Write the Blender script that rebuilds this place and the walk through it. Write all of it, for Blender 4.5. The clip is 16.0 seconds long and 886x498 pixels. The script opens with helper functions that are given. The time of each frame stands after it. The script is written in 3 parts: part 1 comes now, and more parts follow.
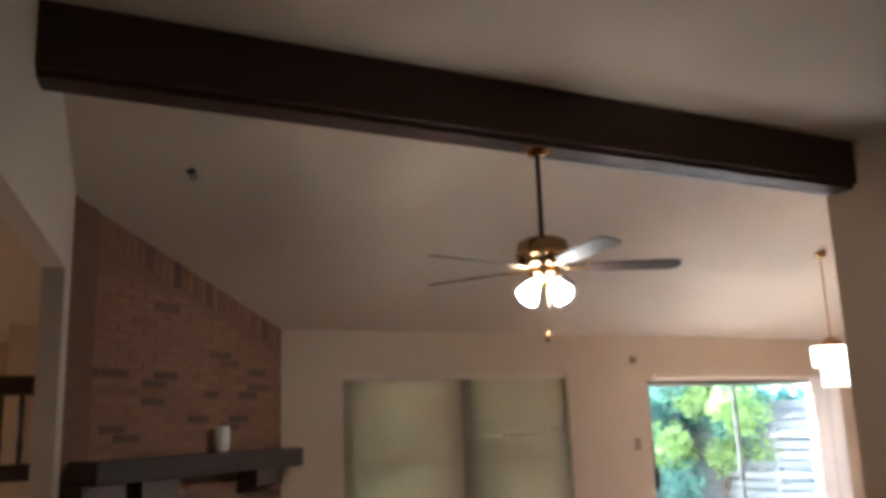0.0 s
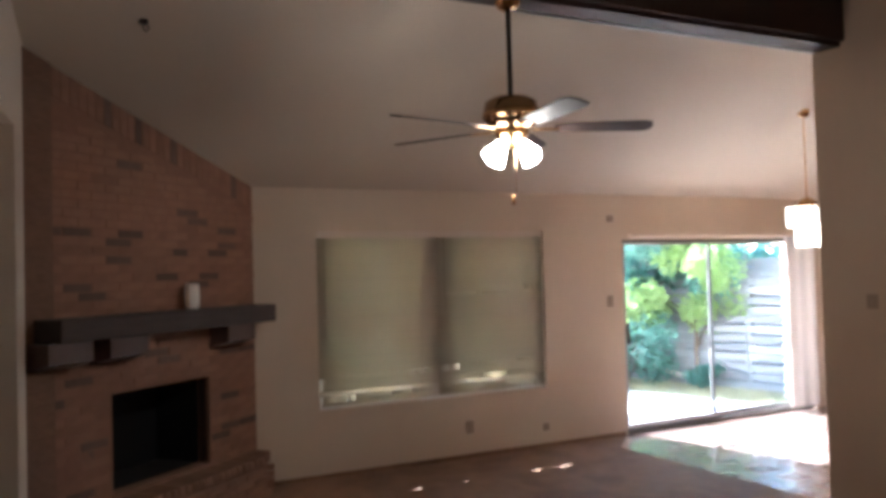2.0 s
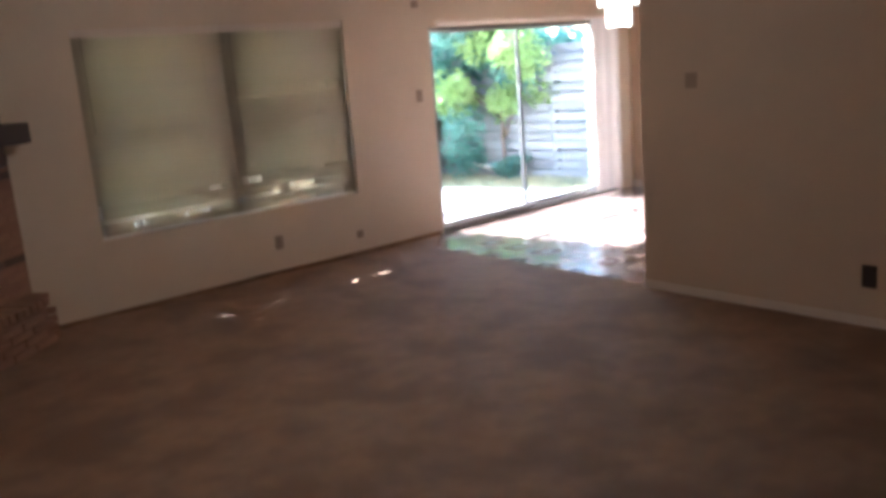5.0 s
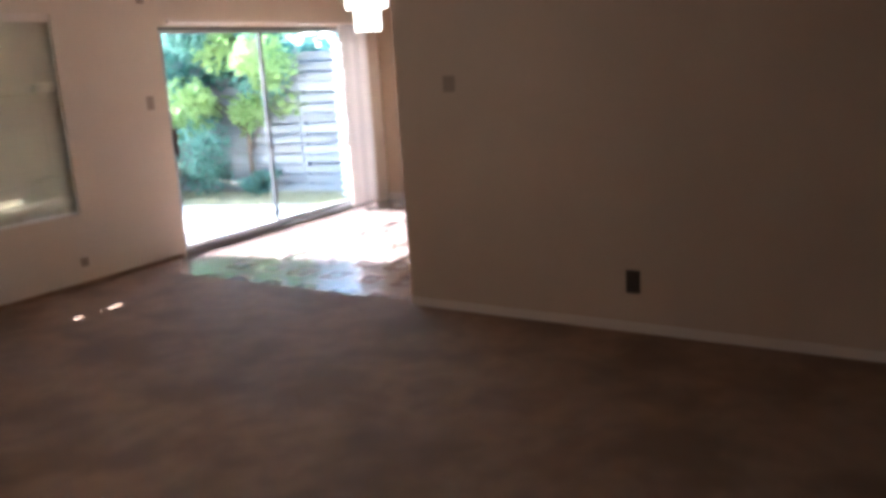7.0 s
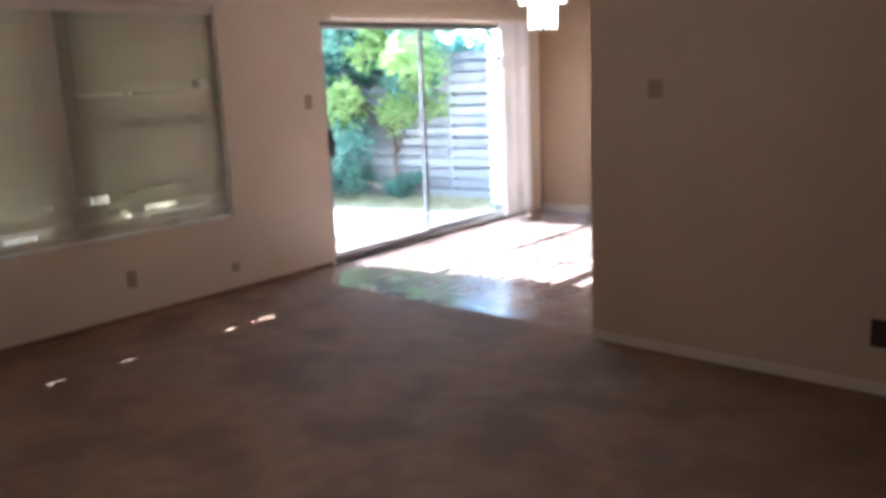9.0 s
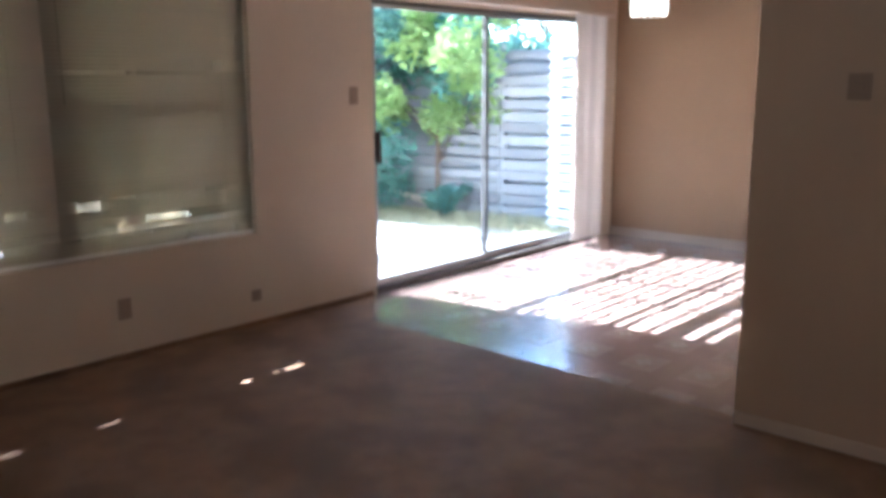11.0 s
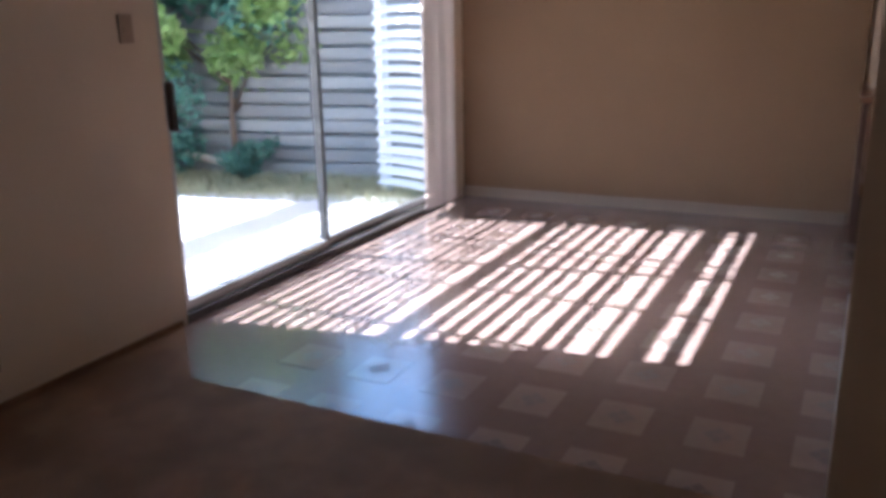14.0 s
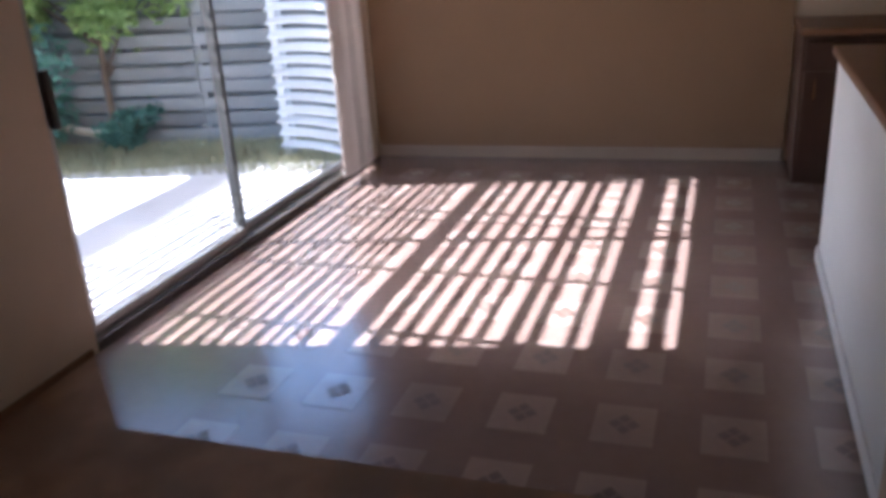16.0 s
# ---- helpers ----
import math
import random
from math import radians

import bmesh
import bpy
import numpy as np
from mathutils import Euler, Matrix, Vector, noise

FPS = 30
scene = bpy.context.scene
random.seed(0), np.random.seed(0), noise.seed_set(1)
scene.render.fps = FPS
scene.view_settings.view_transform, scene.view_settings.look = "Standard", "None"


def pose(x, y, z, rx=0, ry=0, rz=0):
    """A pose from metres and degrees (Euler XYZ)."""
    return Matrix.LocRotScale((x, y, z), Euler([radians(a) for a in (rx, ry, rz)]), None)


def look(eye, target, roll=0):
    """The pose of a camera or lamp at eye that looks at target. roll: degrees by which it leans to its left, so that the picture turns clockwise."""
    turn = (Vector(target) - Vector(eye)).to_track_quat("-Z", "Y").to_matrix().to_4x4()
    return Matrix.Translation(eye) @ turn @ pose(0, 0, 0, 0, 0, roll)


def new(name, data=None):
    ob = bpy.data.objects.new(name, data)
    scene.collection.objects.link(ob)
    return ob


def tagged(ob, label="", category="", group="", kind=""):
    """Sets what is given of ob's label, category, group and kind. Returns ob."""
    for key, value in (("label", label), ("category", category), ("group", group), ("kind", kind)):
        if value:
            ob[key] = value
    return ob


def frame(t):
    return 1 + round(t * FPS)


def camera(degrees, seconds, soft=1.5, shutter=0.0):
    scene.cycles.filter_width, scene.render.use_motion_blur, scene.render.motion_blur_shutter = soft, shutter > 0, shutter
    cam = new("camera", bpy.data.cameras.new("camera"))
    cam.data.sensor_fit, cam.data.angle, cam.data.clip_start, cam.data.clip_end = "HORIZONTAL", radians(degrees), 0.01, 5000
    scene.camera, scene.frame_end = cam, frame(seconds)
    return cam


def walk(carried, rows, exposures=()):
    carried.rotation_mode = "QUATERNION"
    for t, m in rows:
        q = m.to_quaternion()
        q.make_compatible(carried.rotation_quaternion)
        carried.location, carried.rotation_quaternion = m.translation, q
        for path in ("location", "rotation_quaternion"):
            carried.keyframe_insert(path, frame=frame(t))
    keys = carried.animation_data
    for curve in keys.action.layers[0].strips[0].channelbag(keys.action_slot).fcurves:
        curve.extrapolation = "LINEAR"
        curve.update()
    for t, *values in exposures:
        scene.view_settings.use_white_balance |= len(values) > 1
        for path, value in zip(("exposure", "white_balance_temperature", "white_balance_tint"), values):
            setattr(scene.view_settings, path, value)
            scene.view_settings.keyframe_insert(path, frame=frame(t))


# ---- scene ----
cam = camera(55.5, 16.0, soft=4.2)
PATH = [
    (0, (1.538, 1.156, 1.67), (2.432, 2.898, 2.077), -2.0),
    (1, (1.685, 1.163, 1.704), (2.579, 2.924, 2.021), -1.6),
    (1.5, (1.723, 1.157, 1.721), (2.623, 2.932, 1.914), -1.3),
    (2, (1.716, 1.18, 1.729), (2.64, 2.953, 1.789), -1.6),
    (2.5, (1.718, 1.265, 1.734), (2.676, 3.018, 1.659), -2.1),
    (3, (1.749, 1.374, 1.739), (2.746, 3.095, 1.527), -2.8),
    (5.5, (2.123, 1.846, 1.679), (3.471, 3.251, 1.219), -4.2),
    (6, (2.212, 1.96, 1.641), (3.67, 3.252, 1.19), -4.0),
    (6.5, (2.313, 2.014, 1.626), (3.866, 3.191, 1.18), -3.7),
    (7, (2.426, 2.118, 1.604), (4.066, 3.177, 1.169), -3.5),
    (7.5, (2.449, 2.269, 1.602), (4.131, 3.267, 1.182), -2.5),
    (8, (2.479, 2.422, 1.608), (4.134, 3.465, 1.192), -2.5),
    (8.5, (2.574, 2.603, 1.61), (4.149, 3.763, 1.194), -2.5),
    (9, (2.725, 2.8, 1.614), (4.201, 4.084, 1.197), -2.5),
    (11.5, (3.666, 4.213, 1.467), (5.135, 5.515, 1.084), 0.3),
    (12, (3.874, 4.503, 1.459), (5.398, 5.731, 1.05), 0.5),
    (12.5, (4.104, 4.751, 1.46), (5.676, 5.904, 1.015), -0.1),
    (13, (4.284, 4.967, 1.475), (5.905, 6.034, 0.991), -0.5),
    (13.5, (4.436, 5.171, 1.484), (6.109, 6.135, 0.963), -0.8),
    (14, (4.605, 5.313, 1.457), (6.32, 6.182, 0.909), -1.1),
    (14.5, (4.723, 5.444, 1.472), (6.472, 6.218, 0.887), -1.5),
    (15, (4.842, 5.546, 1.472), (6.607, 6.253, 0.852), -2.2),
    (15.5, (4.889, 5.651, 1.519), (6.658, 6.304, 0.851), -2.5),
    (16, (4.972, 5.757, 1.568), (6.736, 6.369, 0.856), -3.7),
]
walk(cam, [(t, look(eye, target, roll)) for t, eye, target, roll in PATH],
     exposures=[(0.0, 4.93, 5500, 2), (1.5, 4.96, 5450, 6), (3.0, 4.65, 5400, 8), (6.0, 4.97, 5380, 8), (7.6, 4.66, 5280, 7), (9.0, 4.72, 5180, 6), (12.5, 3.82, 5220, 8), (16.0, 2.92, 5600, 14)])

# ---- world and sun ----
SUN_WAY = Vector((-0.18, 1.0, 0.83)).normalized()     # from the floor towards the sun
world = bpy.data.worlds.new("sky")
scene.world = world
world.use_nodes = True
wt = world.node_tree
sky = wt.nodes.new("ShaderNodeTexSky")
sky.sky_type = "NISHITA"
sky.sun_disc = False
sky.sun_elevation = math.asin(SUN_WAY.z)
sky.sun_rotation = math.atan2(SUN_WAY.x, SUN_WAY.y)
wt.links.new(sky.outputs[0], wt.nodes["Background"].inputs[0])
wt.nodes["Background"].inputs[1].default_value = 0.15
sun_data = bpy.data.lights.new("sun", "SUN")
sun_data.energy, sun_data.angle, sun_data.color = 5.0, radians(0.35), (1.0, 0.97, 0.92)
sun = new("sun", sun_data)
sun.matrix_world = look(SUN_WAY * 40, (0, 0, 0))


# ---- materials ----
def mat(name, base, rough=0.6, metal=0.0, vary=0.0, scale=4.0, bump=0.0, bump_scale=60.0, second=None, second_scale=1.2,
        per_object=0.0, trans=0.0, stretch=(1, 1, 1), dim=None):
    m = bpy.data.materials.new(name)
    m.use_nodes = True
    nt = m.node_tree
    b = nt.nodes["Principled BSDF"]
    b.inputs["Roughness"].default_value = rough
    b.inputs["Metallic"].default_value = metal
    tc = nt.nodes.new("ShaderNodeTexCoord")
    mp = nt.nodes.new("ShaderNodeMapping")
    mp.inputs["Scale"].default_value = stretch
    nt.links.new(tc.outputs["Object"], mp.inputs[0])
    col = nt.nodes.new("ShaderNodeMix")
    col.data_type = "RGBA"
    dark = tuple(c * (1 - vary) for c in base)
    light = tuple(min(1, c * (1 + vary)) for c in base)
    col.inputs[6].default_value, col.inputs[7].default_value = (*dark, 1), (*light, 1)
    n1 = nt.nodes.new("ShaderNodeTexNoise")
    n1.inputs["Scale"].default_value, n1.inputs["Detail"].default_value = scale, 6
    nt.links.new(mp.outputs[0], n1.inputs[0])
    nt.links.new(n1.outputs[0], col.inputs[0])
    out = col.outputs[2]
    if second:
        n2 = nt.nodes.new("ShaderNodeTexNoise")
        n2.inputs["Scale"].default_value, n2.inputs["Detail"].default_value = second_scale, 4
        nt.links.new(mp.outputs[0], n2.inputs[0])
        ramp = nt.nodes.new("ShaderNodeValToRGB")
        ramp.color_ramp.elements[0].position, ramp.color_ramp.elements[1].position = 0.45, 0.62
        nt.links.new(n2.outputs[0], ramp.inputs[0])
        mx = nt.nodes.new("ShaderNodeMix")
        mx.data_type = "RGBA"
        nt.links.new(ramp.outputs[0], mx.inputs[0])
        nt.links.new(out, mx.inputs[6])
        mx.inputs[7].default_value = (*second, 1)
        out = mx.outputs[2]
    if per_object:
        oi = nt.nodes.new("ShaderNodeObjectInfo")
        hsv = nt.nodes.new("ShaderNodeHueSaturation")
        mr = nt.nodes.new("ShaderNodeMapRange")
        mr.inputs[3].default_value, mr.inputs[4].default_value = 1 - per_object, 1 + per_object
        nt.links.new(oi.outputs["Random"], mr.inputs[0])
        nt.links.new(mr.outputs[0], hsv.inputs["Value"])
        nt.links.new(out, hsv.inputs["Color"])
        out = hsv.outputs[0]
    nt.links.new(out, b.inputs["Base Color"])
    if bump:
        n3 = nt.nodes.new("ShaderNodeTexNoise")
        n3.inputs["Scale"].default_value, n3.inputs["Detail"].default_value = bump_scale, 4
        nt.links.new(mp.outputs[0], n3.inputs[0])
        bp = nt.nodes.new("ShaderNodeBump")
        bp.inputs["Strength"].default_value, bp.inputs["Distance"].default_value = bump, 0.01
        nt.links.new(n3.outputs[0], bp.inputs["Height"])
        nt.links.new(bp.outputs[0], b.inputs["Normal"])
    if trans and dim:
        tr = nt.nodes.new("ShaderNodeBsdfTranslucent")
        tr.inputs[0].default_value = (*dim, 1)
        ms = nt.nodes.new("ShaderNodeMixShader")
        ms.inputs[0].default_value = trans
        nt.links.new(b.outputs[0], ms.inputs[1])
        nt.links.new(tr.outputs[0], ms.inputs[2])
        nt.links.new(ms.outputs[0], nt.nodes["Material Output"].inputs[0])
    elif trans:
        tr = nt.nodes.new("ShaderNodeBsdfTranslucent")
        nt.links.new(out, tr.inputs[0])
        ms = nt.nodes.new("ShaderNodeMixShader")
        ms.inputs[0].default_value = trans
        nt.links.new(b.outputs[0], ms.inputs[1])
        nt.links.new(tr.outputs[0], ms.inputs[2])
        nt.links.new(ms.outputs[0], nt.nodes["Material Output"].inputs[0])
    return m


def glow(name, color, strength):
    m = mat(name, color, 0.3)
    b = m.node_tree.nodes["Principled BSDF"]
    b.inputs["Emission Color"].default_value = (*color, 1)
    b.inputs["Emission Strength"].default_value = strength
    return m


# the same wall paint, lightened to put the window wall's brighter light into colour
WALL_LIT = mat("lit_wall_paint", (0.60, 0.475, 0.355), 0.7, vary=0.05, scale=3, bump=0.15, bump_scale=90)
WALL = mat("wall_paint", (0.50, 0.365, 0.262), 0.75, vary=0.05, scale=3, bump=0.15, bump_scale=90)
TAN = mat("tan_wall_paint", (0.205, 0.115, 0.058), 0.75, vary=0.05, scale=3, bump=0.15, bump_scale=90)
CEIL = mat("ceiling_paint", (0.53, 0.435, 0.338), 0.9, vary=0.04, scale=2, bump=0.35, bump_scale=70)
TRIM = mat("trim_paint", (0.62, 0.51, 0.42), 0.45, vary=0.04, scale=5)
TRIM_TAN = mat("tan_trim_paint", (0.27, 0.195, 0.145), 0.5, vary=0.06, scale=5)
OFFWHITE = mat("off_white_paint", (0.50, 0.42, 0.34), 0.7, vary=0.03, scale=3, bump=0.12, bump_scale=90)
CARPET = mat("brown_carpet", (0.232, 0.128, 0.072), 0.7, vary=0.38, scale=8, bump=0.8, bump_scale=220,
             second=(0.165, 0.088, 0.048), second_scale=2.1)
VINYL = mat("vinyl_ground", (0.215, 0.146, 0.124), 0.2, vary=0.10, scale=18, bump=0.05, bump_scale=60)
VINYL_LIGHT = mat("vinyl_square", (0.285, 0.208, 0.18), 0.2, vary=0.10, scale=25, bump=0.05, bump_scale=60, per_object=0.06)
VINYL_DARK = mat("vinyl_motif", (0.10, 0.06, 0.045), 0.30, vary=0.15, scale=25)
BRICK = mat("fired_brick", (0.240, 0.122, 0.075), 0.9, vary=0.25, scale=11, bump=0.6, bump_scale=50, per_object=0.12)
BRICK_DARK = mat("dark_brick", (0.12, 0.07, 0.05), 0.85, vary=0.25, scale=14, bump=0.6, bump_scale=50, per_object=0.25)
BRICK_PIER = mat("pier_brick", (0.185, 0.100, 0.062), 0.9, vary=0.35, scale=9, bump=0.6, bump_scale=40, stretch=(2, 2, 7))
MORTAR = mat("mortar", (0.225, 0.114, 0.072), 0.95, vary=0.15, scale=20, bump=0.5, bump_scale=120)
SOOT = mat("soot", (0.004, 0.0035, 0.003), 0.95, vary=0.3, scale=8)
BEAM_WOOD = mat("dark_stained_beam", (0.050, 0.020, 0.014), 0.55, vary=0.3, scale=6, bump=0.25, bump_scale=14, stretch=(0.35, 6, 6))
DARK_WOOD = mat("dark_stained_wood", (0.060, 0.026, 0.016), 0.45, vary=0.3, scale=8, bump=0.15, bump_scale=30, stretch=(4, 4, 0.6))
MANTEL_WOOD = mat("rough_mantel_wood", (0.052, 0.034, 0.028), 0.8, vary=0.35, scale=9, bump=0.5, bump_scale=22, stretch=(0.5, 5, 5))
COUNTER = mat("brown_laminate", (0.20, 0.095, 0.050), 0.4, vary=0.15, scale=12)
PANEL_WHITE = mat("half_wall_paint", (0.66, 0.63, 0.62), 0.6, vary=0.04, scale=4, bump=0.1, bump_scale=90)
ALU = mat("dull_aluminium", (0.42, 0.41, 0.40), 0.4, 0.9, vary=0.12, scale=10)
# darker, mottled aluminium for the two middle stiles of the door
STILE = mat("dark_mottled_aluminium", (0.085, 0.082, 0.08), 0.6, 0.2, vary=0.35, scale=22, stretch=(1, 1, 0.5))
PALE_WOOD = mat("bleached_wood", (0.55, 0.50, 0.44), 0.9, vary=0.25, scale=9, bump=0.4, bump_scale=30)
BRONZE = mat("dark_bronze_track", (0.10, 0.085, 0.075), 0.45, 0.6, vary=0.15, scale=10)
BLIND = mat("cream_blind_slat", (0.62, 0.52, 0.40), 0.55, vary=0.03, scale=5, trans=0.4, per_object=0.02, dim=(0.40, 0.375, 0.28))
VANE = mat("vertical_vane", (0.80, 0.75, 0.72), 0.55, vary=0.04, scale=6, trans=0.35, per_object=0.13)
BRASS = mat("polished_brass", (0.62, 0.38, 0.18), 0.22, 1.0, vary=0.1, scale=8)
FAN_METAL = mat("dark_brass", (0.34, 0.22, 0.12), 0.18, 1.0, vary=0.15, scale=8)
FAN_WOOD = mat("dark_fan_blade", (0.045, 0.024, 0.018), 0.7, vary=0.25, scale=8, stretch=(0.6, 6, 6))
IRON = mat("blackened_metal", (0.03, 0.022, 0.018), 0.4, 0.6, vary=0.2, scale=10)
GLASS_SHADE = glow("lit_frosted_shade", (1.0, 0.88, 0.74), 2.8)
CRYSTAL = glow("lit_crystal", (1.0, 0.88, 0.70), 0.25)
CERAMIC = mat("white_ceramic", (0.75, 0.71, 0.65), 0.35, vary=0.03, scale=5)
PLASTIC = mat("almond_plastic", (0.30, 0.215, 0.155), 0.4, vary=0.03, scale=5)
PLASTIC_DARK = mat("brown_plastic", (0.035, 0.020, 0.015), 0.4, vary=0.1, scale=5)
CONCRETE = mat("patio_concrete", (0.60, 0.57, 0.54), 0.9, vary=0.12, scale=7, bump=0.3, bump_scale=80, second=(0.52, 0.50, 0.47), second_scale=0.8)
GRASS = mat("grass_blades", (0.40, 0.39, 0.25), 0.8, vary=0.35, scale=5, trans=0.3)
SOIL = mat("lawn_soil", (0.32, 0.285, 0.18), 0.95, vary=0.35, scale=3, bump=0.6, bump_scale=30, second=(0.22, 0.17, 0.10), second_scale=0.9)
FENCE = mat("weathered_fence", (0.235, 0.245, 0.26), 0.85, vary=0.45, scale=7, bump=0.4, bump_scale=25, stretch=(6, 0.6, 6), per_object=0.25)
PERGOLA = mat("patio_cover_wood", (0.30, 0.24, 0.19), 0.85, vary=0.2, scale=7, stretch=(0.6, 6, 6), per_object=0.15)
BARK = mat("bark", (0.13, 0.095, 0.07), 0.95, vary=0.35, scale=12, bump=0.7, bump_scale=30, stretch=(3, 3, 0.6))
LEAF = mat("leaf_green", (0.125, 0.265, 0.215), 0.55, vary=0.4, scale=3, trans=0.35)
LEAF_LIME = mat("leaf_lime", (0.33, 0.46, 0.18), 0.5, vary=0.35, scale=4, trans=0.5)
LEAF_DARK = mat("leaf_dark", (0.085, 0.20, 0.165), 0.6, vary=0.4, scale=3, trans=0.25)
SIDING = mat("pale_painted_boards", (0.66, 0.67, 0.68), 0.8, vary=0.06, scale=4)

GLASS = bpy.data.materials.new("window_glass")
GLASS.use_nodes = True
gt = GLASS.node_tree
gt.nodes["Principled BSDF"].inputs["Transmission Weight"].default_value = 1.0
gt.nodes["Principled BSDF"].inputs["Roughness"].default_value = 0.0
gt.nodes["Principled BSDF"].inputs["IOR"].default_value = 1.05
for m in (VINYL, VINYL_LIGHT):
    m.node_tree.nodes["Principled BSDF"].inputs["Specular IOR Level"].default_value = 1.0
    m.node_tree.nodes["Principled BSDF"].inputs["Coat Weight"].default_value = 0.35
    m.node_tree.nodes["Principled BSDF"].inputs["Coat Roughness"].default_value = 0.12
    # the blue of the sky's reflection is put into the specular colour
    m.node_tree.nodes["Principled BSDF"].inputs["Specular Tint"].default_value = (0.72, 0.86, 1.0, 1)
pile = CARPET.node_tree.nodes["Principled BSDF"]
pile.inputs["Specular IOR Level"].default_value = 0.3
pile.inputs["Specular Tint"].default_value = (1.0, 0.8, 0.62, 1)
pile.inputs["Sheen Weight"].default_value = 0.06
pile.inputs["Sheen Roughness"].default_value = 0.45
pile.inputs["Sheen Tint"].default_value = (0.95, 0.85, 0.8, 1)


# ---- mesh helpers ----
def box_bm(x0, y0, z0, x1, y1, z1, bevel=0.0, bm=None):
    own = bmesh.new()
    bmesh.ops.create_cube(own, size=1)
    for v in own.verts:
        v.co = Vector((x0 + (v.co.x + 0.5) * (x1 - x0), y0 + (v.co.y + 0.5) * (y1 - y0), z0 + (v.co.z + 0.5) * (z1 - z0)))
    if bevel:
        bmesh.ops.bevel(own, geom=own.edges[:], offset=bevel, segments=2, affect="EDGES", profile=0.6)
    if bm is None:
        return own
    tmp = bpy.data.meshes.new("tmp")
    own.to_mesh(tmp)
    own.free()
    bm.from_mesh(tmp)
    bpy.data.meshes.remove(tmp)
    return bm


def prism_bm(points, z0, z1, bm=None):
    """A prism over a plan polygon; z1 may be a function of x, y."""
    bm = bm or bmesh.new()
    top = z1 if callable(z1) else (lambda x, y: z1)
    bot = z0 if callable(z0) else (lambda x, y: z0)
    lo = [bm.verts.new((x, y, bot(x, y))) for x, y in points]
    hi = [bm.verts.new((x, y, top(x, y))) for x, y in points]
    bm.faces.new(lo[::-1])
    bm.faces.new(hi)
    n = len(points)
    for i in range(n):
        bm.faces.new((lo[i], lo[(i + 1) % n], hi[(i + 1) % n], hi[i]))
    bmesh.ops.recalc_face_normals(bm, faces=bm.faces[:])
    return bm


def lathe_bm(profile, seg=20, bm=None, at=(0, 0, 0)):
    """Turns (radius, z) pairs about a vertical axis."""
    bm = bm or bmesh.new()
    rings = []
    for r, z in profile:
        rings.append([bm.verts.new((at[0] + r * math.cos(a), at[1] + r * math.sin(a), at[2] + z))
                      for a in (2 * math.pi * k / seg for k in range(seg))])
    for a, b in zip(rings, rings[1:]):
        for k in range(seg):
            bm.faces.new((a[k], a[(k + 1) % seg], b[(k + 1) % seg], b[k]))
    bm.faces.new(rings[0][::-1])
    bm.faces.new(rings[-1])
    bmesh.ops.recalc_face_normals(bm, faces=bm.faces[:])
    return bm


def tube_bm(points, radii, seg=8, bm=None):
    """A tube along points, with a radius for each."""
    bm = bm or bmesh.new()
    rings = []
    pts = [Vector(p) for p in points]
    for i, p in enumerate(pts):
        d = (pts[min(i + 1, len(pts) - 1)] - pts[max(i - 1, 0)]).normalized()
        side = d.cross(Vector((0.31, 0.17, 0.93))).normalized() if abs(d.z) < 0.9 else d.cross(Vector((1, 0, 0))).normalized()
        up = side.cross(d)
        r = radii[i] if isinstance(radii, (list, tuple)) else radii
        rings.append([bm.verts.new(p + side * r * math.cos(a) + up * r * math.sin(a)) for a in (2 * math.pi * k / seg for k in range(seg))])
    for a, b in zip(rings, rings[1:]):
        for k in range(seg):
            bm.faces.new((a[k], a[(k + 1) % seg], b[(k + 1) % seg], b[k]))
    bm.faces.new(rings[0][::-1])
    bm.faces.new(rings[-1])
    bmesh.ops.recalc_face_normals(bm, faces=bm.faces[:])
    return bm


def mesh_of(name, bm, material, smooth=False):
    me = bpy.data.meshes.new(name)
    bm.to_mesh(me)
    bm.free()
    for m in (material if isinstance(material, (list, tuple)) else [material]):
        me.materials.append(m)
    if smooth:
        for p in me.polygons:
            p.use_smooth = True
    return me


def thing(name, bm, material, label, category, kind="", group="", smooth=False):
    return tagged(new(name, mesh_of(name, bm, material, smooth)), label, category, group, kind)


def root(name, label, category, at=(0, 0, 0), rz=0.0, group="", kind=""):
    ob = new(name)
    ob.matrix_basis = pose(*at, 0, 0, rz)
    return tagged(ob, label, category, group, kind)


def part(name, bm, material, parent, label="", smooth=False):
    ob = new(name, mesh_of(name, bm, material, smooth))
    ob.parent = parent
    return tagged(ob, label)


def piece(name, me, parent, m):
    ob = new(name, me)
    ob.parent = parent
    ob.matrix_basis = m
    return ob


# ---- the plan ----
WY = 8.18                      # inner face of the window wall
RX, RY = 6.93, 5.305            # the wall between living room and kitchen: its face and its end
CE = 7.0                     # edge between carpet and vinyl
RIDGE_Y, RIDGE_Z, EAVE_Z = 5.39, 3.72, 2.51
NEAR_Y, NEAR_Z = 5.06, 3.60     # where the flatter ceiling begins, behind the beam
WIN = (4.12, 6.49, 0.575, 2.135)
DOOR = (7.49, 10.36, 2.04)
FAR_A, FAR_B = (10.76, 5.36), (10.66, WY)     # dining end wall


def left_x(y):
    return 1.60 + 0.17 * (y - 5.39)


